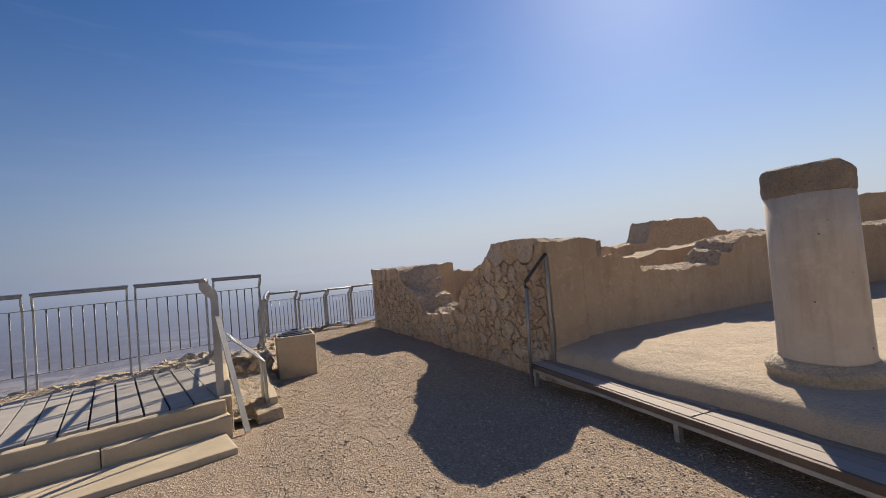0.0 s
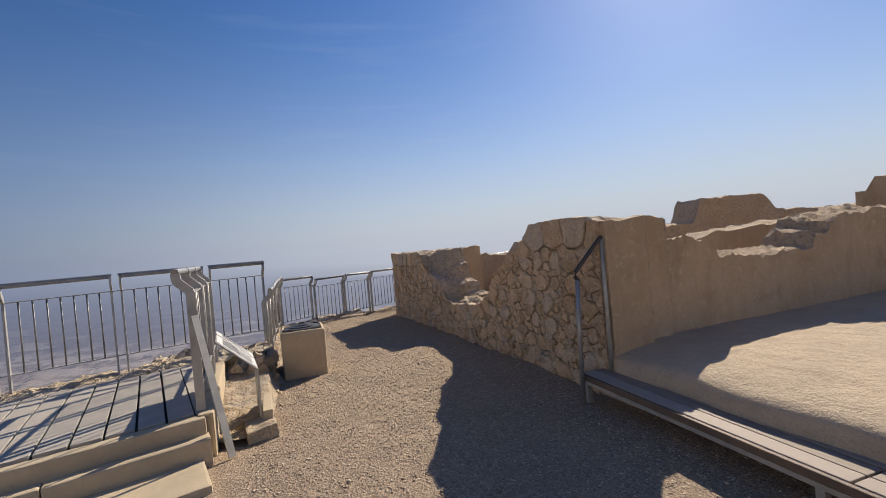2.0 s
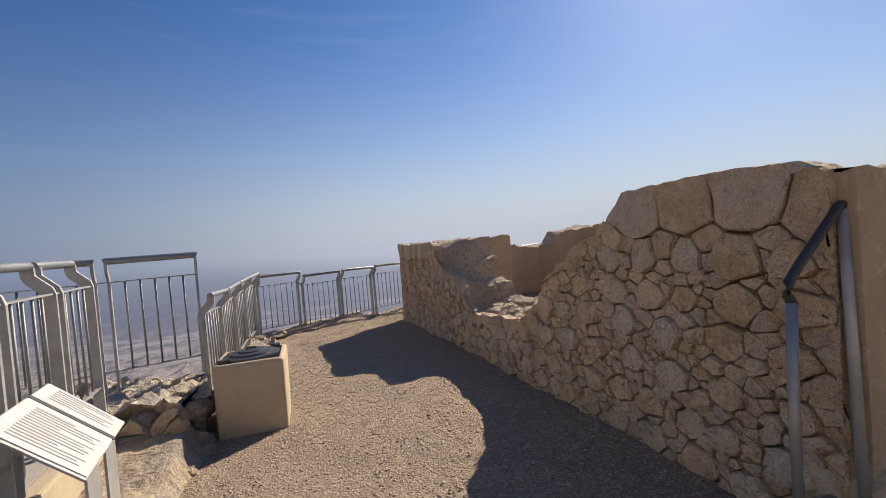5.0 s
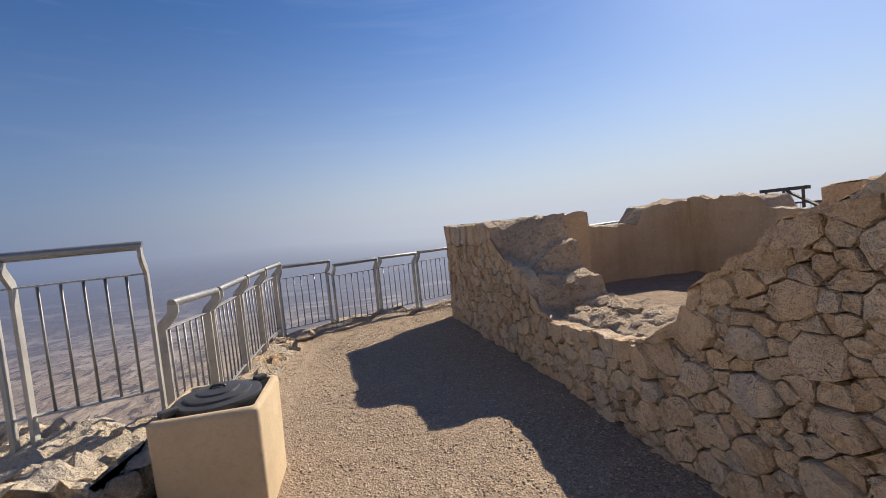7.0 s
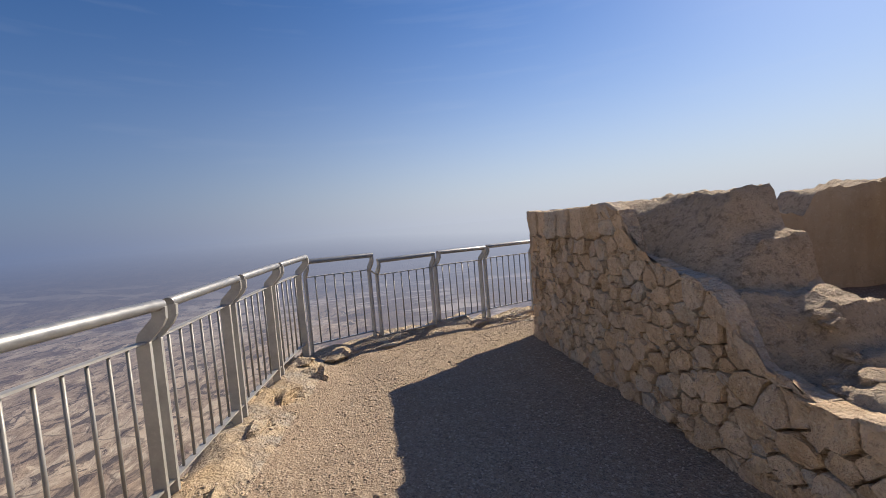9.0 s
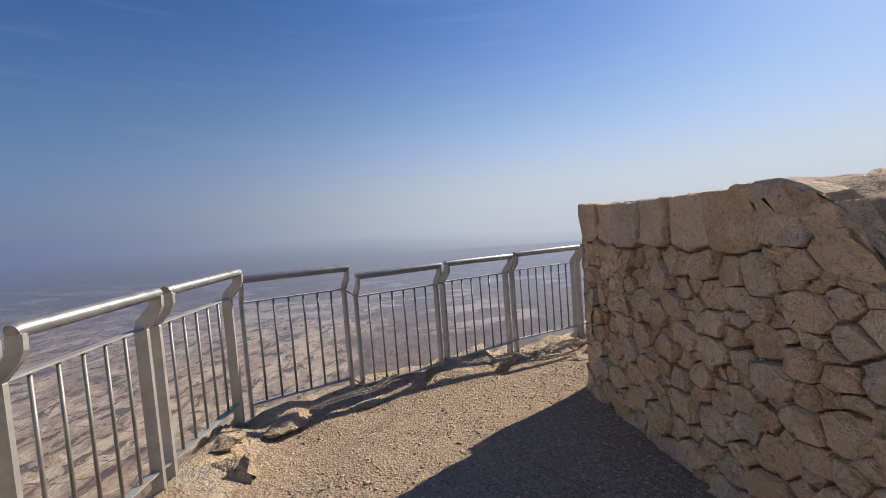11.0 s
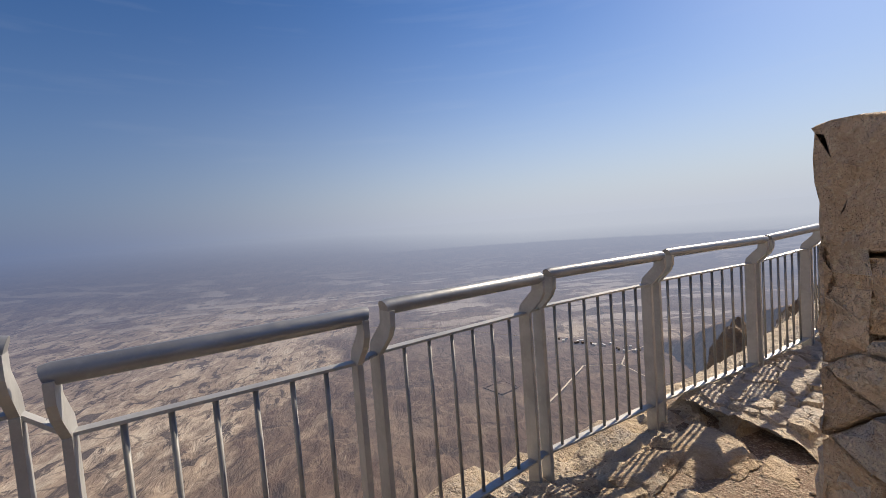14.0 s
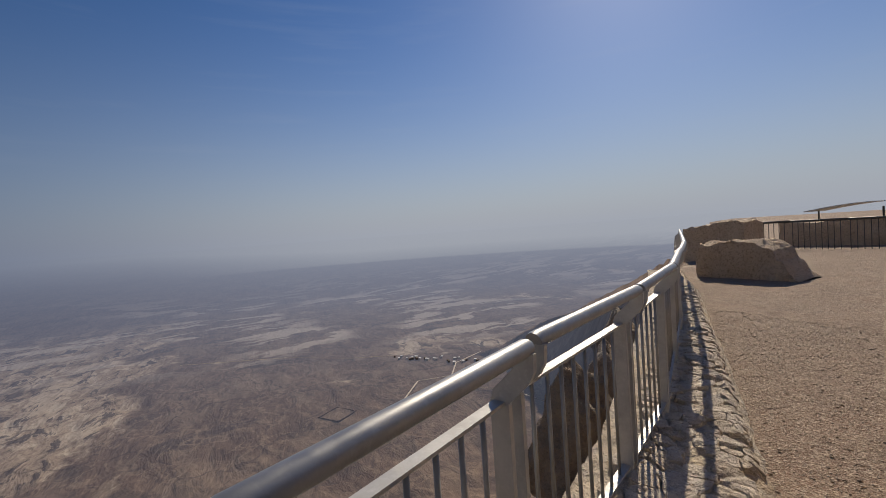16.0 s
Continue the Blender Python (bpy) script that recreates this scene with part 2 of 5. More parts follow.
def valley_material():
    """Desert plain far below: gullied marl, dark wadis, and haze put in as emission that grows with distance."""
    k = Mat("desert_plain_haze_glow", 1.0)
    sep = k.node("ShaderNodeSeparateXYZ", {0: k.co})
    flat = k.node("ShaderNodeCombineXYZ", {0: sep.outputs[0], 1: sep.outputs[1], 2: 0.0}).outputs[0]
    comb = k.node("ShaderNodeMapping", {"Vector": flat, "Rotation": (0, 0, radians(-35)), "Scale": (1.0, 0.5, 1.0)}).outputs[0]
    warp = k.noise(0.0030, 6, 0.62, flat, 0.6)
    big = k.noise(0.011, 6, 0.62, comb, 0.5)
    mid = k.noise(0.026, 6, 0.65, comb, 0.7)
    fine = k.noise(0.11, 5, 0.7, comb)
    west = k.stretch(sep.outputs[0], -150.0, -360.0)
    marl = k.math("MULTIPLY", k.stretch(k.math("ADD", warp, k.math("MULTIPLY", west, 0.22)), 0.585, 0.655), k.stretch(sep.outputs[1], 2300.0, 1500.0))
    c = k.mix(k.stretch(k.noise(0.006, 5, 0.6, flat), 0.4, 0.65), (0.135, 0.092, 0.066), (0.185, 0.130, 0.094))
    c = k.mix(marl, c, (0.37, 0.285, 0.20))
    c = k.mix(k.stretch(fine, 0.48, 0.62, 0, 0.45), c, (0.072, 0.053, 0.041))
    c = k.mix(k.math("MULTIPLY", k.stretch(big, 0.50, 0.56), k.stretch(marl, 0.0, 0.7, 0.10, 0.9)), c, (0.52, 0.425, 0.31))
    c = k.mix(k.math("MULTIPLY", k.stretch(mid, 0.54, 0.58, 0, 0.9), k.stretch(marl, 0.0, 0.6, 0.45, 1.0)), c, (0.080, 0.064, 0.052))
    c = k.mix(k.math("MULTIPLY", k.stretch(mid, 0.43, 0.38), k.stretch(marl, 0.0, 1.0, 0.04, 0.75)), c, (0.56, 0.475, 0.355))
    # dark stony fans and thin dry beds on the plain
    fans = k.noise(0.0075, 5, 0.6, k.node("ShaderNodeMapping", {"Vector": flat, "Location": (90.0, 40.0, 0.0), "Scale": (0.55, 1.3, 1.0)}).outputs[0], 0.5)
    c = k.mix(k.math("MULTIPLY", k.stretch(fans, 0.60, 0.64, 0, 0.75), k.stretch(marl, 0.6, 0.0)), c, (0.070, 0.055, 0.047))
    bent = k.node("ShaderNodeVectorMath", {0: flat, 1: k.node("ShaderNodeVectorMath", {0: k.node("ShaderNodeTexNoise", {"Vector": flat, "Scale": 0.012, "Detail": 4.0}).outputs["Color"], "Scale": 130.0}, operation="SCALE").outputs[0]}, operation="ADD").outputs[0]
    wadi = k.node("ShaderNodeTexVoronoi", {"Vector": bent, "Scale": 0.0042}, feature="DISTANCE_TO_EDGE").outputs["Distance"]
    c = k.mix(k.stretch(wadi, 0.016, 0.005, 0, 0.6), c, (0.075, 0.056, 0.044))
    gully = k.node("ShaderNodeTexVoronoi", {"Vector": bent, "Scale": 0.017}, feature="DISTANCE_TO_EDGE").outputs["Distance"]
    c = k.mix(k.math("MULTIPLY", k.stretch(gully, 0.05, 0.01, 0, 0.6), k.stretch(k.noise(0.009, 3, 0.6, flat), 0.45, 0.6)), c, (0.27, 0.20, 0.145))
    c = k.mix(k.stretch(k.noise(0.045, 6, 0.72, comb, 1.2), 0.53, 0.60, 0, 0.55), c, (0.26, 0.19, 0.135))
    # pale salt flats drawn out in streaks towards the sea
    streaks = k.node("ShaderNodeMapping", {"Vector": flat, "Location": (300.0, 0.0, 0.0), "Scale": (0.55, 1.5, 1.0)}).outputs[0]
    flats = k.noise(0.0062, 6, 0.62, streaks, 0.6)
    where = k.math("MULTIPLY", k.stretch(k.math("ADD", sep.outputs[1], k.math("MULTIPLY", sep.outputs[0], 0.35)), 1050.0, 1400.0), k.stretch(sep.outputs[1], 3000.0, 2200.0))
    pale = k.math("MULTIPLY", k.math("MULTIPLY", k.stretch(flats, 0.50, 0.54), k.stretch(k.noise(0.0020, 2, 0.5, flat), 0.44, 0.52)), where)
    c = k.mix(k.math("MULTIPLY", pale, 0.7), c, (0.56, 0.49, 0.40))
    k.color(c)
    k.bump(mid, 1.0, 7.0)
    k.bump(fine, 0.8, 2.5)
    k.b.inputs["Specular IOR Level"].default_value = 0.0
    # distance haze is emitted by the surface itself, tinted brighter towards the sun
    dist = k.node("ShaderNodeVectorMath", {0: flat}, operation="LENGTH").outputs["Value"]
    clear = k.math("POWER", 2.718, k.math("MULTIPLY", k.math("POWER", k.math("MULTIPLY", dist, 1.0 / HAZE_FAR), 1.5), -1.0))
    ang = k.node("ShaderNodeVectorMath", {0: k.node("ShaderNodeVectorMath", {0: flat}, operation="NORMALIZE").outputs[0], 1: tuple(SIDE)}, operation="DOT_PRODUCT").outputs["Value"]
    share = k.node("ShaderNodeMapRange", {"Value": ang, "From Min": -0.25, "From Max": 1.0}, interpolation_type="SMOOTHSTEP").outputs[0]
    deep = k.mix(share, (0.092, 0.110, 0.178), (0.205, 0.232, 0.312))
    # haze emission steps brighter with distance, putting in the sea's pale glint
    shore_glow = k.math("ADD", k.stretch(dist, 2600, 3440, 0.0, 0.25), k.math("ADD", k.math("MULTIPLY", k.stretch(dist, 3400, 3480, 0.0, 0.38), k.stretch(ang, 0.5, 0.8)), k.stretch(dist, 3490, 4600, 0.0, 0.75)))
    air = k.mix(shore_glow, deep, k.mix(share, HAZE_AWAY, HAZE_SUN))
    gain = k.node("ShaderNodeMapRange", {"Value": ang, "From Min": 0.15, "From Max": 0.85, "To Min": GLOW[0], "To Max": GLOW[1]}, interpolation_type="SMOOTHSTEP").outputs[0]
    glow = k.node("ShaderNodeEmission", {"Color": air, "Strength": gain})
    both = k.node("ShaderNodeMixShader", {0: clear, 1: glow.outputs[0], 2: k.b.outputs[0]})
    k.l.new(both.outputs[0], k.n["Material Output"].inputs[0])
    return k.m


GRAVEL = gravel_material()
STONE = stone_material("limestone_rubble", (0.70, 0.49, 0.305), (0.54, 0.375, 0.225), (0.76, 0.585, 0.41))
CHIP = stone_material("limestone_chips", (0.62, 0.44, 0.275), (0.48, 0.33, 0.20), (0.72, 0.55, 0.38), True, True)
# earth mortar darkened in colour to carry the shade of recessed joints
JOINT = stone_material("shaded_earth_mortar", (0.41, 0.295, 0.19), (0.31, 0.22, 0.142), (0.50, 0.37, 0.245), False)
FLAG = stone_material("pale_flagstone", (0.56, 0.475, 0.37), (0.44, 0.365, 0.275), (0.64, 0.56, 0.455))
BEDROCK = stone_material("pale_bedrock", (0.58, 0.46, 0.31), (0.47, 0.35, 0.22), (0.66, 0.55, 0.40), False)
ROCK = stone_material("ochre_bedrock", (0.50, 0.36, 0.21), (0.42, 0.29, 0.16), (0.58, 0.46, 0.31), False)
CLIFF = stone_material("brown_cliff", (0.30, 0.215, 0.14), (0.21, 0.145, 0.095), (0.36, 0.27, 0.18), False)
PLASTER = plaster_material()
LIME = floor_material()
MORTAR = rock_top_material()
STEEL = steel_material("galvanised_steel", (0.45, 0.445, 0.43), 0.55)
PIPE = steel_material("grey_pipe", (0.31, 0.315, 0.32), 0.40)
DARK = steel_material("dark_painted_steel", (0.085, 0.08, 0.075), 0.5)
WOOD = wood_material()
BEAM = paint_material("dark_beam", (0.16, 0.115, 0.085), 0.7, 0.6, 8)
CREAM = concrete_material()
STEP = paint_material("cast_step", (0.52, 0.43, 0.30), 0.85, 0.78, 3)
SLAB = paint_material("grey_slab", (0.40, 0.37, 0.33), 0.85, 0.82, 5)
RUBBER = paint_material("black_plastic", (0.055, 0.055, 0.058), 0.45, 0.7, 10)
GAP = paint_material("dark_joint", (0.05, 0.042, 0.035), 0.95, 0.6, 10)
SHEET = paint_material("sign_sheet", (0.58, 0.58, 0.57), 0.5, 0.9, 4)
INK = paint_material("ink", (0.36, 0.36, 0.36), 0.6, 0.9, 30)
COLUMN = column_material()
VALLEY = valley_material()


# ---- mesh helpers ----
def mesh_of(name, verts, faces, mats, smooth=False, index=None):
    me = bpy.data.meshes.new(name)
    me.from_pydata([tuple(map(float, v)) for v in verts], [], faces)
    for m in mats if isinstance(mats, (list, tuple)) else [mats]:
        me.materials.append(m)
    if index is not None:
        me.polygons.foreach_set("material_index", index)
    if smooth:
        me.polygons.foreach_set("use_smooth", [True] * len(me.polygons))
    me.update()
    return me


def part(name, bm, mat, parent=None, label="", smooth=False):
    me = bpy.data.meshes.new(name)
    bmesh.ops.recalc_face_normals(bm, faces=bm.faces)
    bm.to_mesh(me)
    bm.free()
    me.materials.append(mat)
    if smooth:
        me.polygons.foreach_set("use_smooth", [True] * len(me.polygons))
    ob = new(name, me)
    ob.parent = parent
    return tagged(ob, label)


def thing(name, at, label, category, group="", kind="", turn=0.0):
    ob = new(name)
    ob.matrix_basis = pose(*at, 0, 0, turn)
    ob.empty_display_size = 0.1
    return tagged(ob, label, category, group, kind)


def block(size, at=(0, 0, 0), turn=None, bevel=0.0, bm=None, wear=0.0):
    bm = bm or bmesh.new()
    m = Matrix.Translation(at) @ (turn or Matrix()) @ Matrix.Diagonal((*size, 1))
    vs = bmesh.ops.create_cube(bm, size=1.0, matrix=m)["verts"]
    if bevel:
        es = list({e for v in vs for e in v.link_edges})
        vs = bmesh.ops.bevel(bm, geom=es, offset=bevel, segments=2, affect="EDGES", profile=0.6)["verts"]
    if wear:
        for v in vs:
            v.co += noise.noise_vector(v.co * 5.0) * wear
    return bm


def tube(points, r, sides=10, bm=None, caps=True):
    """A pipe along a list of points."""
    bm = bm or bmesh.new()
    pts = [Vector(p) for p in points]
    rings = []
    for i, p in enumerate(pts):
        d = (pts[min(i + 1, len(pts) - 1)] - pts[max(i - 1, 0)]).normalized()
        a = d.cross(Vector((0, 0, 1)) if abs(d.z) < 0.9 else Vector((1, 0, 0))).normalized()
        b = d.cross(a)
        rings.append([bm.verts.new(p + r * (math.cos(2 * math.pi * k / sides) * a + math.sin(2 * math.pi * k / sides) * b)) for k in range(sides)])
    for q, s in zip(rings, rings[1:]):
        for k in range(sides):
            bm.faces.new((q[k], q[(k + 1) % sides], s[(k + 1) % sides], s[k]))
    if caps:
        bm.faces.new(rings[0][::-1]), bm.faces.new(rings[-1])
    return bm


def strip(points, half, thick, side, bm=None):
    """A flat bar along points: half its width along side, thickness across."""
    bm = bm or bmesh.new()
    side = Vector(side).normalized()
    pts = [Vector(p) for p in points]
    rings = []
    for i, p in enumerate(pts):
        d = (pts[min(i + 1, len(pts) - 1)] - pts[max(i - 1, 0)]).normalized()
        n = d.cross(side).normalized() * thick / 2
        s = side * half
        rings.append([bm.verts.new(p + v) for v in (s + n, -s + n, -s - n, s - n)])
    for q, s in zip(rings, rings[1:]):
        for k in range(4):
            bm.faces.new((q[k], q[(k + 1) % 4], s[(k + 1) % 4], s[k]))
    bm.faces.new(rings[0][::-1]), bm.faces.new(rings[-1])
    return bm


def lathe(profile, sides=48, bm=None):
    bm = bm or bmesh.new()
    rings = [[bm.verts.new((r * math.cos(2 * math.pi * k / sides), r * math.sin(2 * math.pi * k / sides), z)) for k in range(sides)] for r, z in profile]
    for q, s in zip(rings, rings[1:]):
        for k in range(sides):
            bm.faces.new((q[k], q[(k + 1) % sides], s[(k + 1) % sides], s[k]))
    bm.faces.new(rings[0][::-1]), bm.faces.new(rings[-1])
    return bm


def ramp(x, pairs):
    return float(np.interp(x, [p[0] for p in pairs], [p[1] for p in pairs]))


def rough(p, scale, octaves=4):
    return noise.fractal(Vector(p) * scale, 0.9, 2.1, octaves)


# ---- plan ----
# feet of the safety fence along the cliff edge, with the ground's height there
EDGE = [(0.08, 11.62, 0.13), (0.84, 12.13, 0.11), (1.65, 12.58, 0.035), (2.46, 13.19, 0.04), (3.39, 13.65, 0.04), (4.53, 14.15, 0.04), (5.38, 14.53, 0.05), (6.45, 15.21, 0.08),
        (7.86, 16.12, 0.08), (9.05, 16.95, 0.08), (10.20, 17.75, 0.07), (11.34, 18.55, 0.06), (12.49, 19.35, 0.05), (13.64, 20.15, 0.05)]
# both ends of each top pipe where the panels step from one to the next
PIPES = [((0.132, 11.573, 1.189), (0.84, 12.034, 1.178)), ((0.922, 12.070, 1.094), (1.654, 12.445, 1.098)), ((1.735, 12.533, 1.106), (2.477, 13.085, 1.084)), ((2.546, 13.115, 1.098), (3.403, 13.535, 1.094)),
         ((3.479, 13.571, 1.104), (4.542, 14.036, 1.097)), ((4.61, 14.065, 1.10), (5.393, 14.424, 1.127)), ((5.46, 14.465, 1.13), (6.50, 15.13, 1.147))]
WEST = [(-0.07, 7.90, 0.16), (-0.07, 8.92, 0.13), (-0.06, 9.88, 0.15), (-0.03, 10.74, 0.17), (0.035, 11.59, 0.19)]
TERRACE = [(-4.75, 6.47, 0.585), (-3.75, 6.76, 0.585), (-2.75, 7.06, 0.585), (-1.73, 7.36, 0.59), (-0.77, 7.63, 0.59), (-0.0, 7.82, 0.59)]
RIM = np.array([(-200, -45), (-30, -1), (-4.75, 6.6), (-1.7, 7.5), (-0.1, 7.95), (-0.12, 9.0), (-0.1, 10.7), (0.0, 11.6)] + [(x - 0.1, y + 0.14) for x, y, z in EDGE[1:]] + [(30, 29.5), (120, 84), (260, 150)], float)


def beyond(x, y):
    """Signed distance past the rim: positive over the drop."""
    x, y = np.asarray(x, float), np.asarray(y, float)
    best, sign = np.full(x.shape, 1e9), np.zeros(x.shape)
    for (ax, ay), (bx, by) in zip(RIM, RIM[1:]):
        dx, dy = bx - ax, by - ay
        s = np.clip(((x - ax) * dx + (y - ay) * dy) / (dx * dx + dy * dy), 0, 1)
        d = np.hypot(x - ax - s * dx, y - ay - s * dy)
        near = d < best - 1e-9
        best = np.where(near, d, best)
        sign = np.where(near, np.sign(dx * (y - ay) - dy * (x - ax)), sign)
    return best * sign


def ground_z(x, y):
    """Height of the trodden gravel."""
    x, y = np.asarray(x, float), np.asarray(y, float)
    z = np.interp(y, [-5, 2, 4.5, 8, 11, 14, 30], [0.12, 0.10, 0.06, -0.02, -0.06, -0.08, -0.16])
    z = z + np.interp(x, [4.5, 7, 12, 30], [0, -0.06, -0.10, -0.12]) * np.clip((y - 10) / 3, 0, 1)
    z = z + 0.16 * np.clip(1 - np.abs(beyond(x, y) + 0.1) / 0.55, 0, 1) * (x < 2.2) * (y > 7.5)
    return z


# ---- ground, cliff and plain ----
def build_ground():
    xs = np.concatenate([np.linspace(-90, -9, 14), np.arange(-8, 16, 0.16), np.arange(16, 30, 0.6), np.linspace(31, 150, 20)])
    ys = np.concatenate([np.linspace(-90, -5, 12), np.arange(-4, 22, 0.16), np.arange(22, 40, 0.7), np.linspace(41, 120, 14)])
    gx, gy = np.meshgrid(xs, ys)
    d = beyond(gx, gy)
    z = ground_z(gx, gy)
    verts = []
    for x, y, zz, dd in zip(gx.ravel(), gy.ravel(), z.ravel(), d.ravel()):
        zz += 0.018 * rough((x, y, 0), 1.3, 3)
        near = max(0.0, 1 - abs(dd + 0.05) / 0.5)
        zz += near * 0.10 * rough((x, y, 3), 3.1, 4)
        if dd > 0.1:
            fall = dd - 0.1
            ledge = rough((x * 0.5, y * 0.5, 7), 1.0, 4)
            zz -= min(fall * 1.3, 0.6) + max(0, fall - 0.45) * (5.5 + 2.0 * ledge)
            zz += 0.35 * ledge * min(fall, 2)
        verts.append((x, y, zz))
    w, h = len(xs), len(ys)
    faces, index = [], []
    for j in range(h - 1):
        for i in range(w - 1):
            a = j * w + i
            faces.append((a, a + 1, a + w + 1, a + w))
            dd = d[j, i] + 0.10 * rough((gx[j, i], gy[j, i], 0), 2.0, 3)
            index.append(2 if dd > 1.4 else (1 if dd > -0.28 and xs[i] < 3.4 else (1 if dd > -0.05 else 0)))
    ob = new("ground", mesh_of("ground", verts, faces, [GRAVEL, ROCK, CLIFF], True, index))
    tagged(ob, "trodden tan gravel path ending at a rocky cliff edge", "ground", kind="structure")


def build_valley():
    """The plain under the cliff: one sheet to the horizon, rising to far hills."""
    radii = np.concatenate([np.geomspace(75, 1300, 150), np.geomspace(1330, 4850, 46)])
    turns = np.linspace(0, 2 * math.pi, 420, endpoint=False)
    verts, faces = [], []
    for r in radii:
        floor_z = -300 + 300 * np.clip((180 - r) / 110, 0, 1)
        foot = ramp(r, [(75, -100), (180, -185), (330, -248), (560, -300), (5000, -300)])
        rise = ramp(r, [(0, 0), (2300, 0), (3600, 130), (4850, 312)])
        amp = ramp(r, [(75, 0), (200, 4), (900, 5), (2000, 3), (4850, 2)])
        for a in turns:
            x, y = 8 + r * math.cos(a), 8 + r * math.sin(a)
            n = rough((x, y, 0), 0.012, 5)
            side = ramp((90 - math.degrees(a)) % 360, [(0, 0.0), (12, 0.25), (24, 1.0), (70, 1.0), (90, 0.0), (360, 0.0)])
            slope = side * max(0.0, foot - floor_z) * (1 + 0.25 * n) if r > 150 else 0.0
            z = floor_z + slope + rise + amp * (1 - 2 * abs(n)) + amp * 0.5 * rough((x, y, 40), 0.045, 4)
            if r < 190:
                z = min(z, -60) - 40
            verts.append((x, y, z))
    n = len(turns)
    for j in range(len(radii) - 1):
        for i in range(n):
            faces.append((j * n + i, j * n + (i + 1) % n, (j + 1) * n + (i + 1) % n, (j + 1) * n + i))
    # the sheet's material carries the distance haze as emission
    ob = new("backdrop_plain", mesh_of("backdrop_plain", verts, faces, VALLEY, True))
    tagged(ob, "desert plain with pale gullied marl far below, haze glow in its surface", "plain", kind="structure")


build_ground()
build_valley()


# ---- walls ----
def loft_wall(name, axis, span, thick, height, base, mats, label, step=0.07, across=7, rows=9, face=None, bulge=0.02, jag=0.07):
    """A wall along 'x' or 'y' from span[0] to span[1]. face(u): its front's place; height(u, s): its top at share s of the thickness."""
    us = np.arange(span[0], span[1] + step * 0.5, step)
    verts, ring = [], 0
    plain = height

    def height(u, s):
        return plain(u, s) + jag * round(3 * rough((u * 2.6, span[0], s * 1.1), 1.0, 4)) / 3

    for u in us:
        f = face(u)
        th = thick(u) if callable(thick) else thick
        line = []
        h0, h1 = height(u, 0.0), height(u, 1.0)
        for k in range(rows):
            line.append((0.0, base + (h0 - base) * k / rows, 0))
        for k in range(across + 1):
            line.append((th * k / across, height(u, k / across), 1))
        for k in range(rows - 1, -1, -1):
            line.append((th, base + (h1 - base) * k / rows, 2))
        ring = len(line)
        for w, z, side in line:
            x, y = (u, f + w) if axis == "x" else (f + w, u)
            n = rough((x, y, z), 2.2, 4)
            m = rough((x + 9, y, z), 7.0, 3)
            if side == 1:
                z += 0.025 * n + 0.028 * m + 0.022 * rough((x, y + 5, z), 19.0, 3)
            else:
                off = bulge * n + bulge * 0.45 * m
                x, y = (x, y + off) if axis == "x" else (x + off, y)
            verts.append((x, y, z))
    faces, index = [], []
    for j in range(len(us) - 1):
        for k in range(ring - 1):
            a = j * ring + k
            faces.append((a, a + 1, a + ring + 1, a + ring))
            index.append(1 if rows - 1 < k < rows + across else 0)
    last = (len(us) - 1) * ring
    for a, flip in ((0, False), (last, True)):
        for k in range(ring // 2 - 1):
            q = (a + k, a + ring - 1 - k, a + ring - 2 - k, a + k + 1)
            faces.append(q if flip else q[::-1])
            index.append(0)
    me = mesh_of(name, verts, faces, mats, True, index)
    me.set_sharp_from_angle(angle=radians(34))
    ob = new(name, me)
    return tagged(ob, label, "wall", kind="structure")


def voronoi_cells(seeds, keep, box, weight=None):
    """Cells of the kept seeds, each a polygon cut by its nearest neighbours."""
    pts = np.array(seeds)
    out = []
    for i in range(len(pts)):
        if not keep[i]:
            continue
        p = pts[i]
        poly = [np.array(c, float) for c in ((p[0] - box, p[1] - box), (p[0] + box, p[1] - box), (p[0] + box, p[1] + box), (p[0] - box, p[1] + box))]
        for j in np.argsort(((pts - p) ** 2).sum(1))[1:22]:
            nrm = pts[j] - p
            lead = 0.5 if weight is None else min(0.85, max(0.15, 0.5 + (weight[i] - weight[j]) / (2 * (nrm @ nrm))))
            mid = p + nrm * lead
            cut = []
            for a, b in zip(poly, poly[1:] + poly[:1]):
                da, db = (a - mid) @ nrm, (b - mid) @ nrm
                if da <= 0:
                    cut.append(a)
                if da * db < 0:
                    cut.append(a + (b - a) * da / (da - db))
            poly = cut
            if len(poly) < 3:
                break
        if len(poly) >= 3:
            out.append((p, poly))
    return out


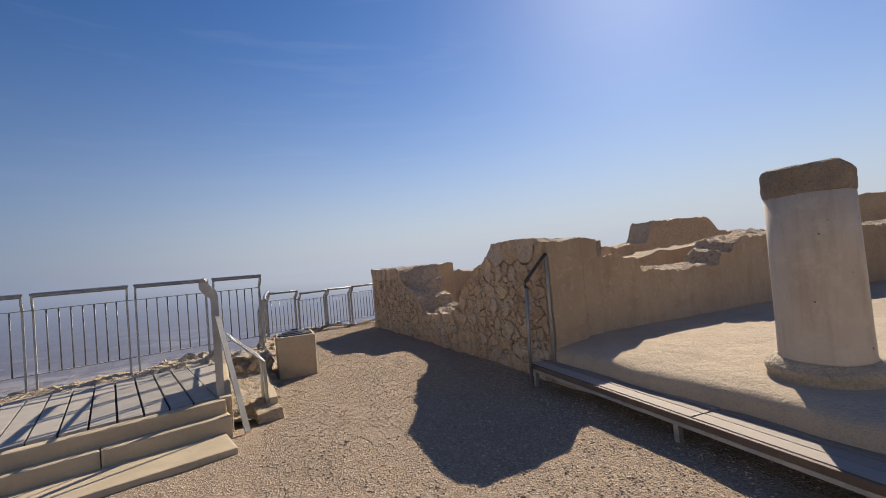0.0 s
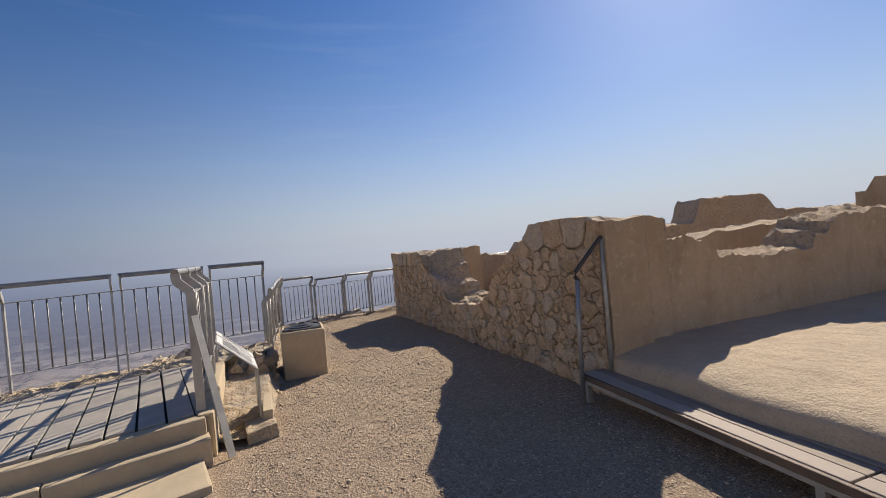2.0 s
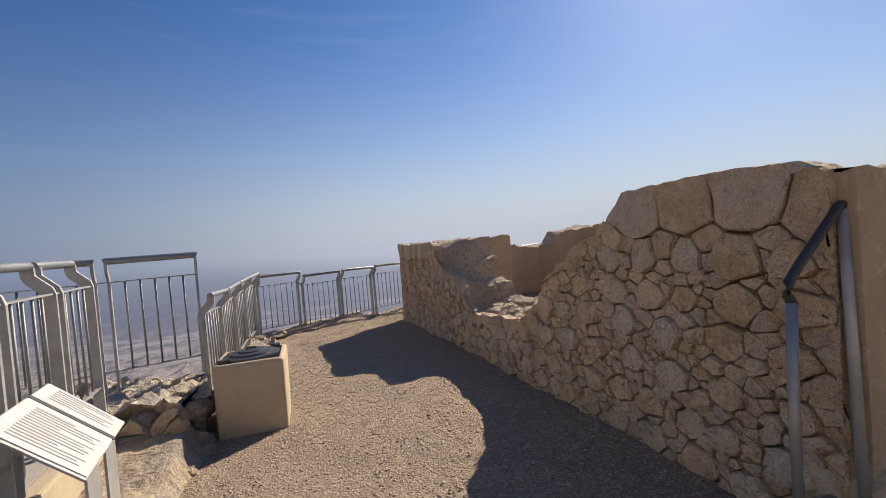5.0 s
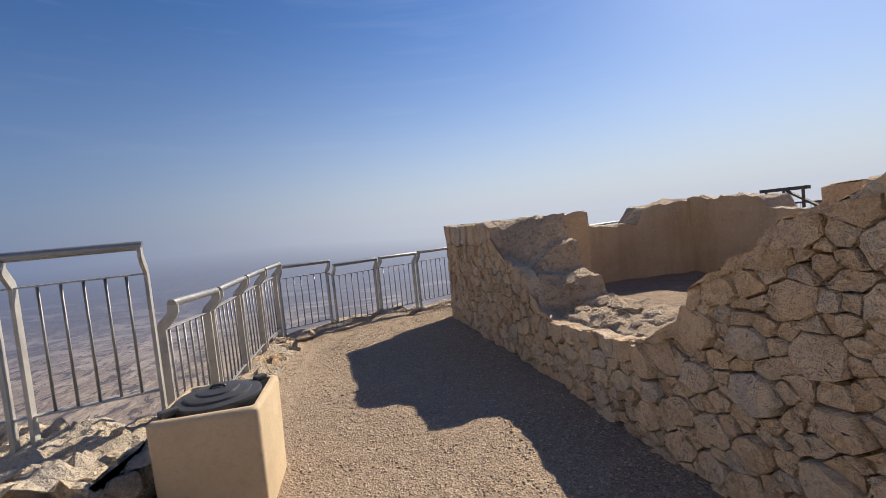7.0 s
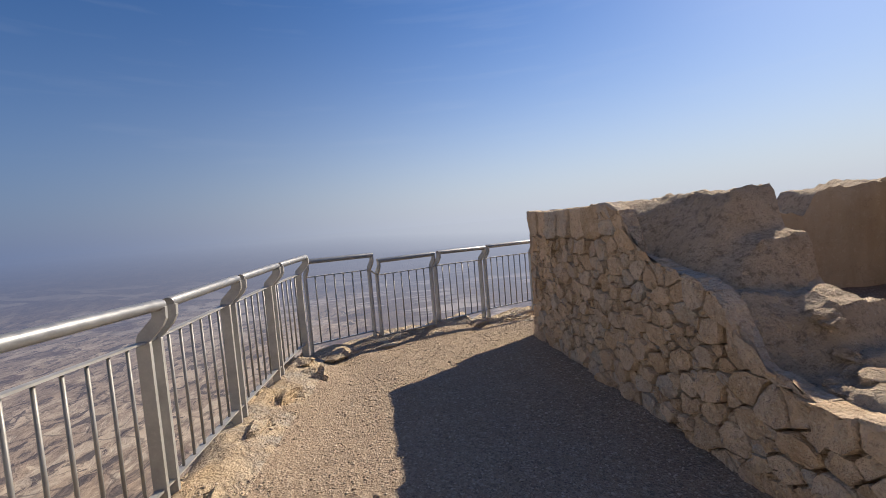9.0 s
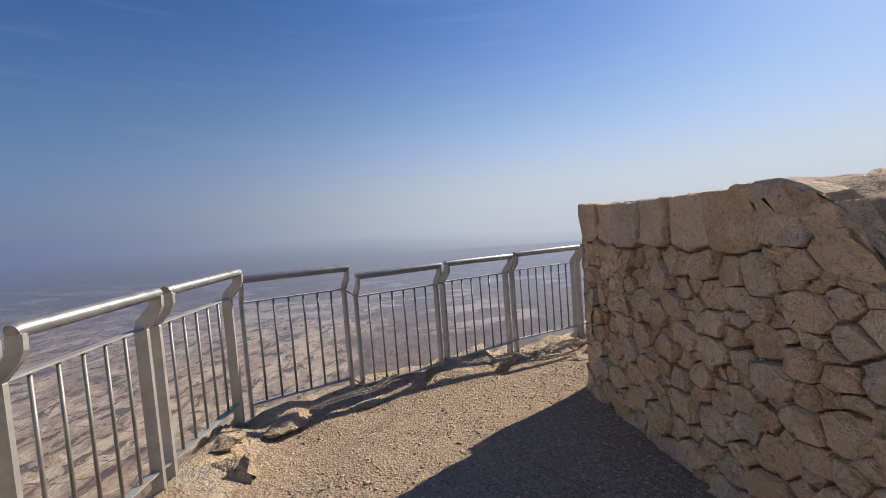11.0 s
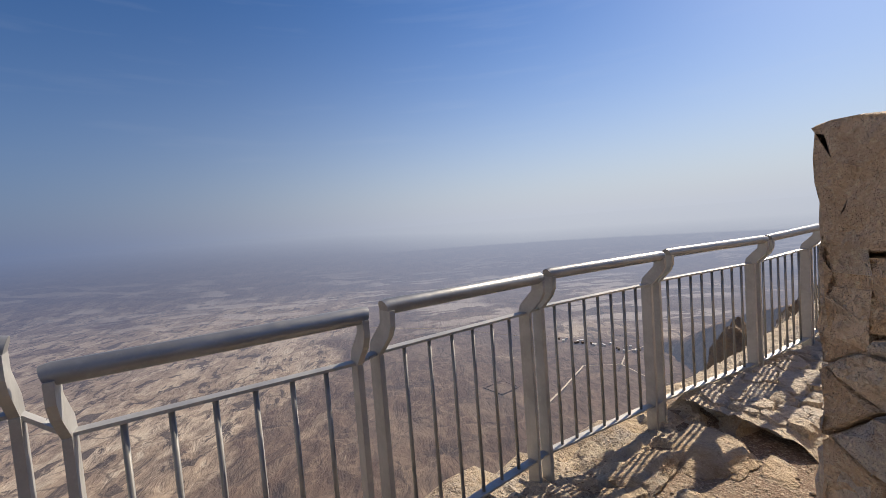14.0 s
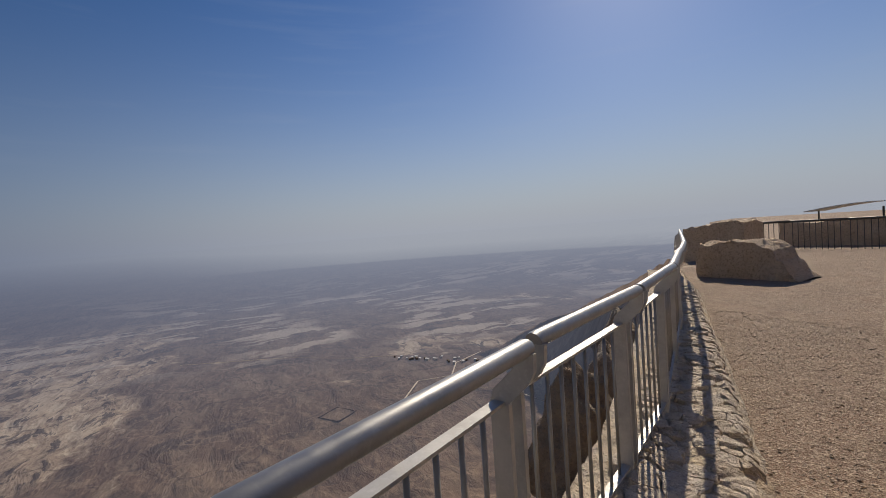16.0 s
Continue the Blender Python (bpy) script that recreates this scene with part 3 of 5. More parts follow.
def stone_shape(poly, rnd, depth, place, gap=0.012, proud=0.05, refine=True):
    """Corners and faces of one irregular stone on a face: place(u, v, w) maps the face's plane, w outwards, into the world."""
    pts = []
    for a, b in zip(poly, poly[1:] + poly[:1]):
        if not refine:
            pts.append(a)
        elif np.hypot(*(b - a)) > 0.03:
            off = np.array([a[1] - b[1], b[0] - a[0]]) * rnd.uniform(-0.10, 0.05)
            pts.append(a + (b - a) * rnd.uniform(0.0, 0.06))
            pts.append(a + (b - a) * rnd.uniform(0.25, 0.45) + off * rnd.uniform(0.3, 1))
            pts.append(a + (b - a) * rnd.uniform(0.6, 0.85) + off * rnd.uniform(0.3, 1))
        else:
            pts.append((a + b) / 2)
    if len(pts) < 4:
        return None
    c = sum(pts) / len(pts)
    size = max(np.hypot(*(p - c)) for p in pts)
    gap *= rnd.uniform(0.5, 1.7)
    out = proud * rnd.uniform(0.1, 1.0) + 0.012
    lean = 1.0 if refine else 0.35
    tu, tv = rnd.uniform(-0.14, 0.14) * lean, rnd.uniform(-0.16, 0.16) * lean
    chip = rnd.randrange(len(pts))
    rings = ((1.0, -depth), (1.0, out - 0.016), (0.965, out - 0.001), (0.86, out), (0.5, out + 0.002))
    verts, m = [], len(pts)
    seed = rnd.uniform(0, 90)
    for k, (s, w) in enumerate(rings):
        for i, p in enumerate(pts):
            q = c + (p - c) * s * max(0.4, 1 - gap / size)
            ww = w
            if k:
                q = q + np.array([rnd.uniform(-1, 1), rnd.uniform(-1, 1)]) * (0.0, 0.02, 0.03, 0.05, 0.10)[k] * size
                relief = noise.fractal(Vector((q[0] * 9, q[1] * 9, seed)), 0.8, 2.1, 3)
                ww += tu * (q[0] - c[0]) + tv * (q[1] - c[1]) + 0.13 * min(size, 0.16) * relief * (0.5 if k < 2 else 1.0)
                if refine and k < 4 and (i - chip) % m < 2:
                    ww -= 0.018
            verts.append(place(q[0], q[1], ww))
    verts.append(place(c[0], c[1], out + rnd.uniform(-0.008, 0.012)))
    faces, last = [], len(rings) - 1
    for k in range(last):
        for i in range(m):
            faces.append((k * m + i, k * m + (i + 1) % m, (k + 1) * m + (i + 1) % m, (k + 1) * m + i))
    for i in range(m):
        faces.append((last * m + i, last * m + (i + 1) % m, (last + 1) * m))
    return verts, faces, Vector(place(c[0], c[1], 0))


def trimmed(poly, top, low, ends):
    """A cell cut off under a stepped crest, at the ground and at the wall's ends."""
    out = []
    for a, b in zip(poly, poly[1:] + poly[:1]):
        n = max(1, int(np.hypot(*(b - a)) / 0.07))
        for k in range(n):
            p = a + (b - a) * k / n
            u = min(max(p[0], ends[0]), ends[1])
            out.append(np.array([u, max(low, min(p[1], top(u)))]))
    keep = [p for k, p in enumerate(out) if np.hypot(*(p - out[k - 1])) > 0.004]
    return keep if len(keep) > 3 else poly


def finish_stone(name, verts, faces, mat, parent, home):
    me = mesh_of(name, [Vector(v) - home for v in verts], faces, mat)
    bm = bmesh.new()
    bm.from_mesh(me)
    bmesh.ops.recalc_face_normals(bm, faces=bm.faces)
    bm.to_mesh(me)
    bm.free()
    me.polygons.foreach_set("use_smooth", [True] * len(me.polygons))
    me.set_sharp_from_angle(angle=radians(20))
    ob = new(name, me)
    ob.parent = parent
    ob.matrix_basis = Matrix.Translation(home)
    return ob


def stone_piece(name, centre, poly, rnd, depth, place, mat, parent, gap=0.012, proud=0.05, refine=True):
    shape = stone_shape(poly, rnd, depth, place, gap, proud, refine)
    return finish_stone(name, shape[0], shape[1], mat, parent, shape[2]) if shape else None


def pack(rnd, sizes, inside, spread, first=()):
    """Throws stones of falling size into an area, none on top of another: rows of (u, v, radius)."""
    got = list(first)
    for r, tries in sizes:
        for k in range(tries):
            u, v = spread()
            rr = r * rnd.uniform(0.85, 1.2)
            if not inside(u, v, rr):
                continue
            if got:
                g = np.array(got)
                if (np.hypot(g[:, 0] - u, (g[:, 1] - v) * 1.25) < 0.92 * (g[:, 2] + rr)).any():
                    continue
            got.append((u, v, rr))
    return got


WALL_X = [(4.1, 3.13), (5.5, 3.17), (9.0, 3.11), (12.1, 2.93)]
TOP = [(4.15, 1.71), (4.3, 1.79), (4.6, 1.82), (5.0, 1.82), (5.5, 1.80), (5.56, 1.68), (5.75, 1.52), (6.05, 1.43), (6.12, 1.26), (6.45, 1.15), (6.56, 1.06), (6.62, 0.86), (7.0, 0.66), (7.6, 0.60), (8.3, 0.55),
       (8.6, 0.57), (8.7, 0.80), (8.8, 0.95), (9.2, 1.04), (9.65, 1.14), (9.8, 1.42), (10.0, 1.54), (11.4, 1.53), (12.1, 1.57)]
BACK = [(4.15, 1.70), (5.5, 1.80), (5.8, 1.56), (6.1, 1.40), (6.5, 1.15), (6.7, 0.85), (7.1, 0.74), (8.5, 0.72), (8.56, 0.90), (8.92, 0.94), (8.98, 1.24), (9.16, 1.30), (9.22, 1.58), (12.1, 1.56)]


def west_top(y, s):
    k = min(1.0, max(0.0, (s - 0.12) / 0.5)) if 8.4 < y < 10 else s
    return ramp(y, TOP) * (1 - k) + ramp(y, BACK) * k


def west_x(y):
    return ramp(y, WALL_X)


wall_west = loft_wall("wall_west", "y", (4.24, 11.99), lambda y: ramp(y, [(4.2, 0.78), (4.45, 0.85), (4.6, 1.25), (5.2, 1.4), (5.5, 1.0), (5.8, 0.72), (8.4, 0.66), (12.1, 0.66)]), lambda y, s: west_top(y, s) - (0.05 if s < 0.1 else 0.0),
                      -0.3, [JOINT, MORTAR], "ruined limestone rubble wall with eroded mortar top and a gap", 0.035, 16, 22, lambda y: west_x(y) + 0.062, 0.03, 0.03)


def build_west_stones():
    def place(u, v, w):
        return (west_x(u) + 0.012 - w, u, v)

    def top(u):
        return ramp(u, TOP)

    rnd = random.Random(7)
    # squared blocks along the high crests, rubble of mixed size below, chips pressed into the joints
    first = []
    for y0, y1, lo, hi in ((10.0, 12.0, 0.24, 0.46), (4.24, 5.5, 0.34, 0.48)):
        y = y1
        while y > y0 + 0.1:
            w = rnd.uniform(lo, hi)
            first.append((y - w / 2, top(y - w / 2) - 0.155, min(w, 0.34) * 0.5))
            y -= w

    z = -0.16
    while z < 1.4:
        h = rnd.uniform(0.19, 0.27)
        y = 4.24
        while y < 6.75:
            w = rnd.uniform(0.20, 0.44)
            v = z + h / 2 + rnd.uniform(-0.015, 0.015)
            if v < top(y + w / 2) - (0.34 if y + w / 2 < 5.5 else 0.09):
                first.append((y + w / 2, v, (0.09 + 0.09 * min(w, 0.4)) * rnd.uniform(0.8, 1.1)))
            if rnd.random() < 0.45:
                first.append((y + rnd.uniform(-0.03, 0.03), min(z + h * rnd.uniform(0.2, 1.0), top(y) - 0.36), 0.03))
            y += w
        z += h

    def crest_line(u):
        return top(u) + 0.02 + (0.05 * rough((u, 0, 0), 3.5, 3) if 5.5 < u < 10 else 0.0)

    def inside(u, v, r):
        crest = 0.36 if u > 10.0 or u < 5.5 else 0.04
        big = r < (0.10 if v > 0.5 or rnd.random() < 0.7 else 0.125) or (u < 6.9 and abs(top(u + r) - top(u - r)) < 0.25)
        return (u > 6.7 or r < 0.06) and big and v < top(u) - crest - 0.3 * r

    def spread():
        return rnd.uniform(4.26, 11.95), rnd.uniform(-0.05, 1.5)

    cells = pack(rnd, ((0.18, 300), (0.145, 700), (0.11, 1100), (0.085, 2200), (0.062, 3500), (0.044, 4000), (0.03, 5000)), inside, spread, first)
    flat = 1.25
    chips, chip_faces, count = [], [], 0
    order = voronoi_cells([(u, v * flat) for u, v, r in cells], [True] * len(cells), 0.5, [r * r for u, v, r in cells])
    sizes = {(u, v * flat): r for u, v, r in cells}
    for c, poly in order:
        r = sizes[(c[0], c[1])]
        poly = [np.array([p[0], p[1] / flat]) for p in poly]
        whole = all(p[1] < top(p[0]) and 4.2 < p[0] < 12 for p in poly)
        if not whole:
            poly = trimmed(poly, crest_line, -0.12, (4.2, 12.0))
        if r > 0.056:
            stone_piece("stone", c, poly, rnd, 0.1, place, STONE, wall_west, 0.010, 0.052, whole)
        else:
            shape = stone_shape(poly, rnd, 0.1, place, 0.006, 0.03, whole)
            if shape:
                n = len(chips)
                chips += shape[0]
                chip_faces += [tuple(n + i for i in f) for f in shape[1]]
    tagged(finish_stone("chip_stones", chips, chip_faces, CHIP, wall_west, Vector((3.0, 8.0, 0.5))), kind="stuff")


def build_north_end_stones():
    """The short end of the same wall, round the corner."""
    rnd = random.Random(11)
    seeds, keep = [], []
    z = -0.1
    while z < 2.1:
        h = rnd.uniform(0.17, 0.24)
        x = 2.5 + rnd.uniform(0, 0.2)
        while x < 4.3:
            w = rnd.uniform(0.17, 0.34)
            seeds.append((x + w / 2, z + h / 2 + rnd.uniform(-0.04, 0.04)))
            keep.append(2.94 < x + w / 2 < 3.56 and z + h / 2 < 1.50)
            x += w
        z += h
    for c, poly in voronoi_cells(seeds, keep, 0.34):
        poly = [np.array([min(max(p[0], 2.91), 3.62), min(p[1], 1.56)]) for p in poly]
        stone_piece("stone", c, poly, rnd, 0.1, lambda u, v, w: (u, 11.98 + w, v), STONE, wall_west, 0.014, 0.035)


SOUTH_TOP = [(3.9, 1.57), (4.2, 1.53), (4.72, 1.44), (4.78, 1.26), (5.6, 1.20), (6.42, 1.22), (6.47, 1.38), (6.75, 1.42), (6.80, 1.55), (7.2, 1.60), (7.8, 1.65), (9.1, 1.60), (12, 1.62), (16, 1.66)]
wall_south = loft_wall("wall_south", "x", (3.88, 15.0), 0.62, lambda x, s: ramp(x, SOUTH_TOP) + (0.04 * s if x > 4.8 else -0.03 * s), -0.2, [PLASTER, MORTAR],
                       "plastered ruin wall with a broken stepped top", 0.045, 10, 12, lambda x: 4.25, 0.012)
pier_top = [(3.12, 1.73), (3.4, 1.745), (3.68, 1.78), (3.95, 1.75)]
pier_front = loft_wall("wall_pier", "x", (3.16, 3.98), 0.2, lambda x, s: ramp(x, pier_top) + 0.01, -0.2, [PLASTER, MORTAR], "smooth buff plaster coat on the wall's end", 0.08, 4, 9, lambda x: 4.13 + (0.06 if x > 3.7 else 0), 0.008, 0.02)
wall_north = loft_wall("wall_north", "x", (3.55, 8.5), 0.6, lambda x, s: ramp(x, [(3.5, 1.5), (4.2, 1.45), (4.6, 1.28), (6.75, 1.24), (6.85, 1.36), (6.95, 1.56), (8.0, 1.63), (8.5, 1.62)]), -0.3, [PLASTER, MORTAR],
                       "plastered room wall with a broken crest", 0.08, 7, 9, lambda x: 12.0, 0.02)
wall_east = loft_wall("wall_east", "y", (7.4, 12.55), 0.6, lambda y, s: ramp(y, [(7.4, 1.2), (9.6, 1.28), (10.38, 1.34), (10.46, 1.55), (12.6, 1.62)]), -0.3, [PLASTER, MORTAR],
                      "plastered room wall with a lowered stretch", 0.08, 7, 9, lambda y: 8.0, 0.02)
wall_stub = loft_wall("wall_stub", "x", (3.72, 4.66), 0.6, lambda x, s: 1.54, -0.3, [PLASTER, MORTAR], "plastered stump of a cross wall", 0.08, 6, 8, lambda x: 10.2, 0.03)
wall_court = loft_wall("wall_court", "x", (8.3, 20.0), 0.7, lambda x, s: ramp(x, [(8.3, 1.35), (9.4, 1.42), (11.6, 1.55), (14, 1.56), (20, 1.6)]), -0.3, [PLASTER, MORTAR], "long low ruin wall of buff plaster", 0.16, 6, 7, lambda x: 7.5, 0.03)
wall_rear = loft_wall("wall_rear", "x", (10.5, 24.0), 0.9, lambda x, s: ramp(x, [(10.5, 1.6), (12.2, 1.72), (12.35, 1.95), (12.5, 2.4), (15.4, 2.46), (15.7, 2.25), (16.0, 1.9), (19, 1.76), (24, 1.9)]), -0.3, [MORTAR, MORTAR],
                      "far ruin wall with one tall block left standing", 0.14, 6, 8, lambda x: 10.5, 0.06)
wall_far_side = loft_wall("wall_far_side", "y", (-6, 7.4), 0.8, lambda y, s: ramp(y, [(-6, 2.4), (6.9, 2.4), (7.1, 2.36), (7.15, 2.08), (7.6, 2.05)]), -0.3, [PLASTER, MORTAR], "high buff wall across the court's far side", 0.2, 5, 8, lambda y: 14.0, 0.03, 0.05)


def build_court():
    """Lime floor of the colonnaded court, worn down at its outer edge."""
    xs = np.concatenate([np.arange(3.12, 5, 0.07), np.arange(5, 14.1, 0.3)])
    ys = np.arange(-6, 4.45, 0.1)
    verts, faces = [], []
    for y in ys:
        for i, x in enumerate(xs):
            z = ramp(x, [(3.12, 0.42), (3.19, 0.475), (3.4, 0.51), (3.8, 0.53), (14, 0.50)]) + 0.012 * rough((x, y, 0), 1.4, 4)
            xx = x + (0.04 * rough((0, y, 5), 1.2, 3) if i == 0 else 0)
            verts.append((xx, y, z))
    w = len(xs)
    for j in range(len(ys) - 1):
        for i in range(w - 1):
            a = j * w + i
            faces.append((a, a + 1, a + w + 1, a + w))
    n = len(verts)
    for j in range(len(ys)):
        x, y, z = verts[j * w]
        verts.append((x + 0.01, y, -0.2))
    for j in range(len(ys) - 1):
        faces.append((j * w, (j + 1) * w, n + j + 1, n + j))
    ob = new("floor", mesh_of("floor", verts, faces, LIME, True))
    tagged(ob, "worn pale lime plaster floor of the ruined court", "floor", kind="structure")
    # earth inside the roofless room
    verts, faces = [], []
    xs, ys = np.arange(3.6, 8.1, 0.12), np.arange(4.8, 12.1, 0.12)
    for y in ys:
        for x in xs:
            verts.append((x, y, 0.16 + 0.42 * np.clip((4.9 - x) / 1.4, 0, 1) + 0.03 * rough((x, y, 0), 1.5, 4)))
    w = len(xs)
    for j in range(len(ys) - 1):
        for i in range(w - 1):
            a = j * w + i
            faces.append((a, a + 1, a + w + 1, a + w))
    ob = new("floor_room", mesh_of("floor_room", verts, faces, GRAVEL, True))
    tagged(ob, "bare gravelly earth floor inside the roofless room", "floor", kind="structure")


build_court()


# ---- column ----
def build_column():
    col = thing("column", (3.86, 1.83, 0.42), "round grey plastered column stump on a moulded base", "column")
    base = lathe([(0.40, -0.06), (0.415, 0.0), (0.42, 0.05), (0.41, 0.085), (0.375, 0.10), (0.362, 0.115), (0.362, 0.135), (0.378, 0.15), (0.382, 0.175), (0.37, 0.20), (0.335, 0.21), (0.325, 0.225), (0.295, 0.24)], 56)
    for v in base.verts:
        v.co += noise.noise_vector(v.co * 6) * 0.010
    part("base", base, CLAY, col, "worn moulded stone base", True)
    part("shaft", lathe([(0.295, 0.22), (0.284, 0.26), (0.280, 0.5), (0.276, 1.0), (0.272, 1.47)]), COLUMN, col, smooth=True)
    bm = lathe([(0.270, 1.465), (0.276, 1.48), (0.277, 1.53), (0.275, 1.58), (0.274, 1.65), (0.268, 1.672), (0.245, 1.684), (0.16, 1.69), (0.05, 1.695)], 40)
    for v in bm.verts:
        v.co += noise.noise_vector(v.co * 4) * 0.016 + noise.noise_vector(v.co * 13) * 0.007
        if v.co.z > 1.55:
            v.co.z -= max(0.0, v.co.x * 0.7 - v.co.y * 0.7 - 0.12) * 0.45 * (v.co.z - 1.5) / 0.19 + 0.03 * max(0.0, -v.co.x)
    part("top_drum", bm, STUMP, col, "rough brown stone drum")


CLAY = stone_material("clay_stone", (0.56, 0.45, 0.31), (0.46, 0.35, 0.23), (0.62, 0.52, 0.38), False)
STUMP = stone_material("brown_drum", (0.36, 0.27, 0.18), (0.28, 0.20, 0.13), (0.42, 0.33, 0.23), False)
build_column()


# ---- boardwalk ----
def build_boardwalk():
    deck = thing("boardwalk", (2.96, 0.6, 0.33), "low weathered wooden boardwalk along the court's edge", "boardwalk", turn=-2)
    for k in range(3):
        x = -0.14 + 0.135 * k
        for j in range(4):
            y0 = 3.68 - 2.1 * j + (0.0 if k != 1 else -0.0)
            ob = part("plank", block((0.122, 2.085, 0.03), (x, y0 - 1.045, -0.015 - 0.003 * (k % 2)), bevel=0.005), WOOD, deck)
    part("outer_beam", block((0.03, 8.4, 0.05), (-0.225, -0.52, -0.028), bevel=0.004), BEAM, deck, "dark brown edge beam")
    part("inner_beam", block((0.035, 8.4, 0.075), (0.2, -0.52, -0.07), bevel=0.004), BEAM, deck)
    part("rail", block((0.05, 8.4, 0.03), (-0.21, -0.52, -0.072)), STEEL, deck, "grey steel bearer")
    for j in range(5):
        for x in (-0.19, 0.16):
            part("foot", block((0.045, 0.045, 0.26), (x, 3.62 - 1.9 * j, -0.22)), STEEL, deck)


build_boardwalk()


def build_step_rail():
    rail = thing("step_handrail", (2.86, 4.21, 0.0), "dark steel handrail bent down beside the wall's end", "handrail")
    part("front_post", tube([(-0.06, -0.02, 0.05), (-0.03, 0, 0.7), (0.0, 0.0, 1.22)], 0.02), PIPE, rail, smooth=True)
    part("back_post", tube([(0.25, -0.07, 0.33), (0.27, -0.05, 1.0), (0.29, -0.03, 1.58)], 0.02), STEEL, rail, smooth=True)
    part("top_bar", tube([(0.01, 0, 1.21), (-0.02, 0, 1.25), (-0.01, 0, 1.30), (0.05, 0, 1.36), (0.28, -0.03, 1.60), (0.295, -0.03, 1.60)], 0.019), DARK, rail, "dark sloping top bar", True)


build_step_rail()


# ---- fences ----
def fence_panel(name, a, b, inward, label, group, before=None, after=None):
    """One panel between the feet a and b of its end posts, which lean inward at the top; its rails run on to the neighbours' posts."""
    a, b, n = Vector(a), Vector(b), Vector(inward).normalized()
    d = b - a
    flat = Vector((d.x, d.y, 0)).normalized()
    root = thing(name, a, label, "fence", group)

    def at(s, h, off=0.0):
        return d * s + Vector((0, 0, h)) + n * off

    for s in (0.0, 1.0):
        lean = [at(s, -0.2), at(s, 0.86), at(s, 0.885, 0.006), at(s, 0.965, 0.085), at(s, 0.99, 0.098), at(s, 1.045, 0.10)]
        part("post", strip(lean, 0.011, 0.072, flat), STEEL, root)
    over = flat * 0.014
    part("top_pipe", tube([at(0, 1.053, 0.10) - over, at(0, 1.057, 0.10), at(1, 1.057, 0.10), at(1, 1.053, 0.10) + over], 0.031, 14), PIPE, root, "smooth grey steel pipe", True).data.set_sharp_from_angle(angle=radians(40))
    for rail, h, half in (("upper_rail", 0.865, 0.022), ("lower_rail", 0.05, 0.024)):
        line = [at(0, h), at(0, h) + flat * 0.03, at(1, h) - flat * 0.03, at(1, h)]
        if before is not None:
            line.insert(0, (Vector(before) - a) * 0.5 + Vector((0, 0, h)))
        if after is not None:
            line.append(d + (Vector(after) - b) * 0.5 + Vector((0, 0, h)))
        part(rail, strip(line, half, 0.011, n), STEEL, root)
    count = max(3, round(d.length / 0.125) - 1)
    for k in range(count):
        s = (k + 1) / (count + 1)
        part("bar", tube([at(s, 0.05), at(s, 0.865)], 0.0092, 6), BARS, root, smooth=True)
    return root


def fence_line(name, spans, side, label, group):
    """A row of panels; each span is its two feet."""
    for k, (a, b) in enumerate(spans):
        t = Vector((b[0] - a[0], b[1] - a[1], 0))
        before, after = spans[k - 1][1] if k else None, spans[k + 1][0] if k + 1 < len(spans) else None
        fence_panel(name, a, b, side or (t.y, -t.x, 0), label, group, before, after)


def spans_of(feet, gap=0.05):
    out = []
    for a, b in zip(feet, feet[1:]):
        a, b = Vector(a), Vector(b)
        step = Vector((b.x - a.x, b.y - a.y, 0)).normalized() * gap
        out.append((a + step, b - step))
    return out


def feet_under(pipes):
    """Feet of the posts under the given pipe ends."""
    out = []
    for a, b in pipes:
        a, b = Vector(a), Vector(b)
        n = Vector((b.y - a.y, a.x - b.x, 0)).normalized() * 0.10
        out.append((a - n - Vector((0, 0, 1.057)), b - n - Vector((0, 0, 1.057))))
    return out


BARS = steel_material("bar_steel", (0.30, 0.295, 0.285), 0.5)
CLIFF_LABEL = "galvanised steel railing panel with bent posts at the cliff edge"
fence_line("cliff_fence", spans_of(WEST), None, CLIFF_LABEL, "fence along the cliff")
fence_line("cliff_fence", feet_under(PIPES) + spans_of(EDGE[7:]), None, CLIFF_LABEL, "fence along the cliff")
fence_line("terrace_fence", spans_of(TERRACE), None, CLIFF_LABEL, "fence behind the terrace")
STAIR = [(-0.47, 5.06, 0.575), (-0.53, 5.78, 0.58), (-0.60, 6.48, 0.585), (-0.66, 7.14, 0.59)]
fence_line("stair_fence", spans_of(STAIR), (-1, -0.1, 0), "galvanised steel railing panel with bent posts beside the terrace", "fence beside the terrace steps")
brace = thing("fence_brace", (-0.45, 5.05, 0.0), "flat grey steel bar propping the stair railing", "brace")
part("bar", strip([(0.0, 0.0, 1.25), (0.22, -0.2, 0.06)], 0.032, 0.012, (0.6, 0.6, 0)), STEEL, brace)


# ---- terrace and steps ----
def prism(corners, low, high):
    bm = bmesh.new()
    a, b = [bm.verts.new((x, y, low)) for x, y in corners], [bm.verts.new((x, y, high)) for x, y in corners]
    bm.faces.new(a[::-1]), bm.faces.new(b)
    for k in range(len(a)):
        bm.faces.new((a[k], a[(k + 1) % len(a)], b[(k + 1) % len(a)], b[k]))
    return bm


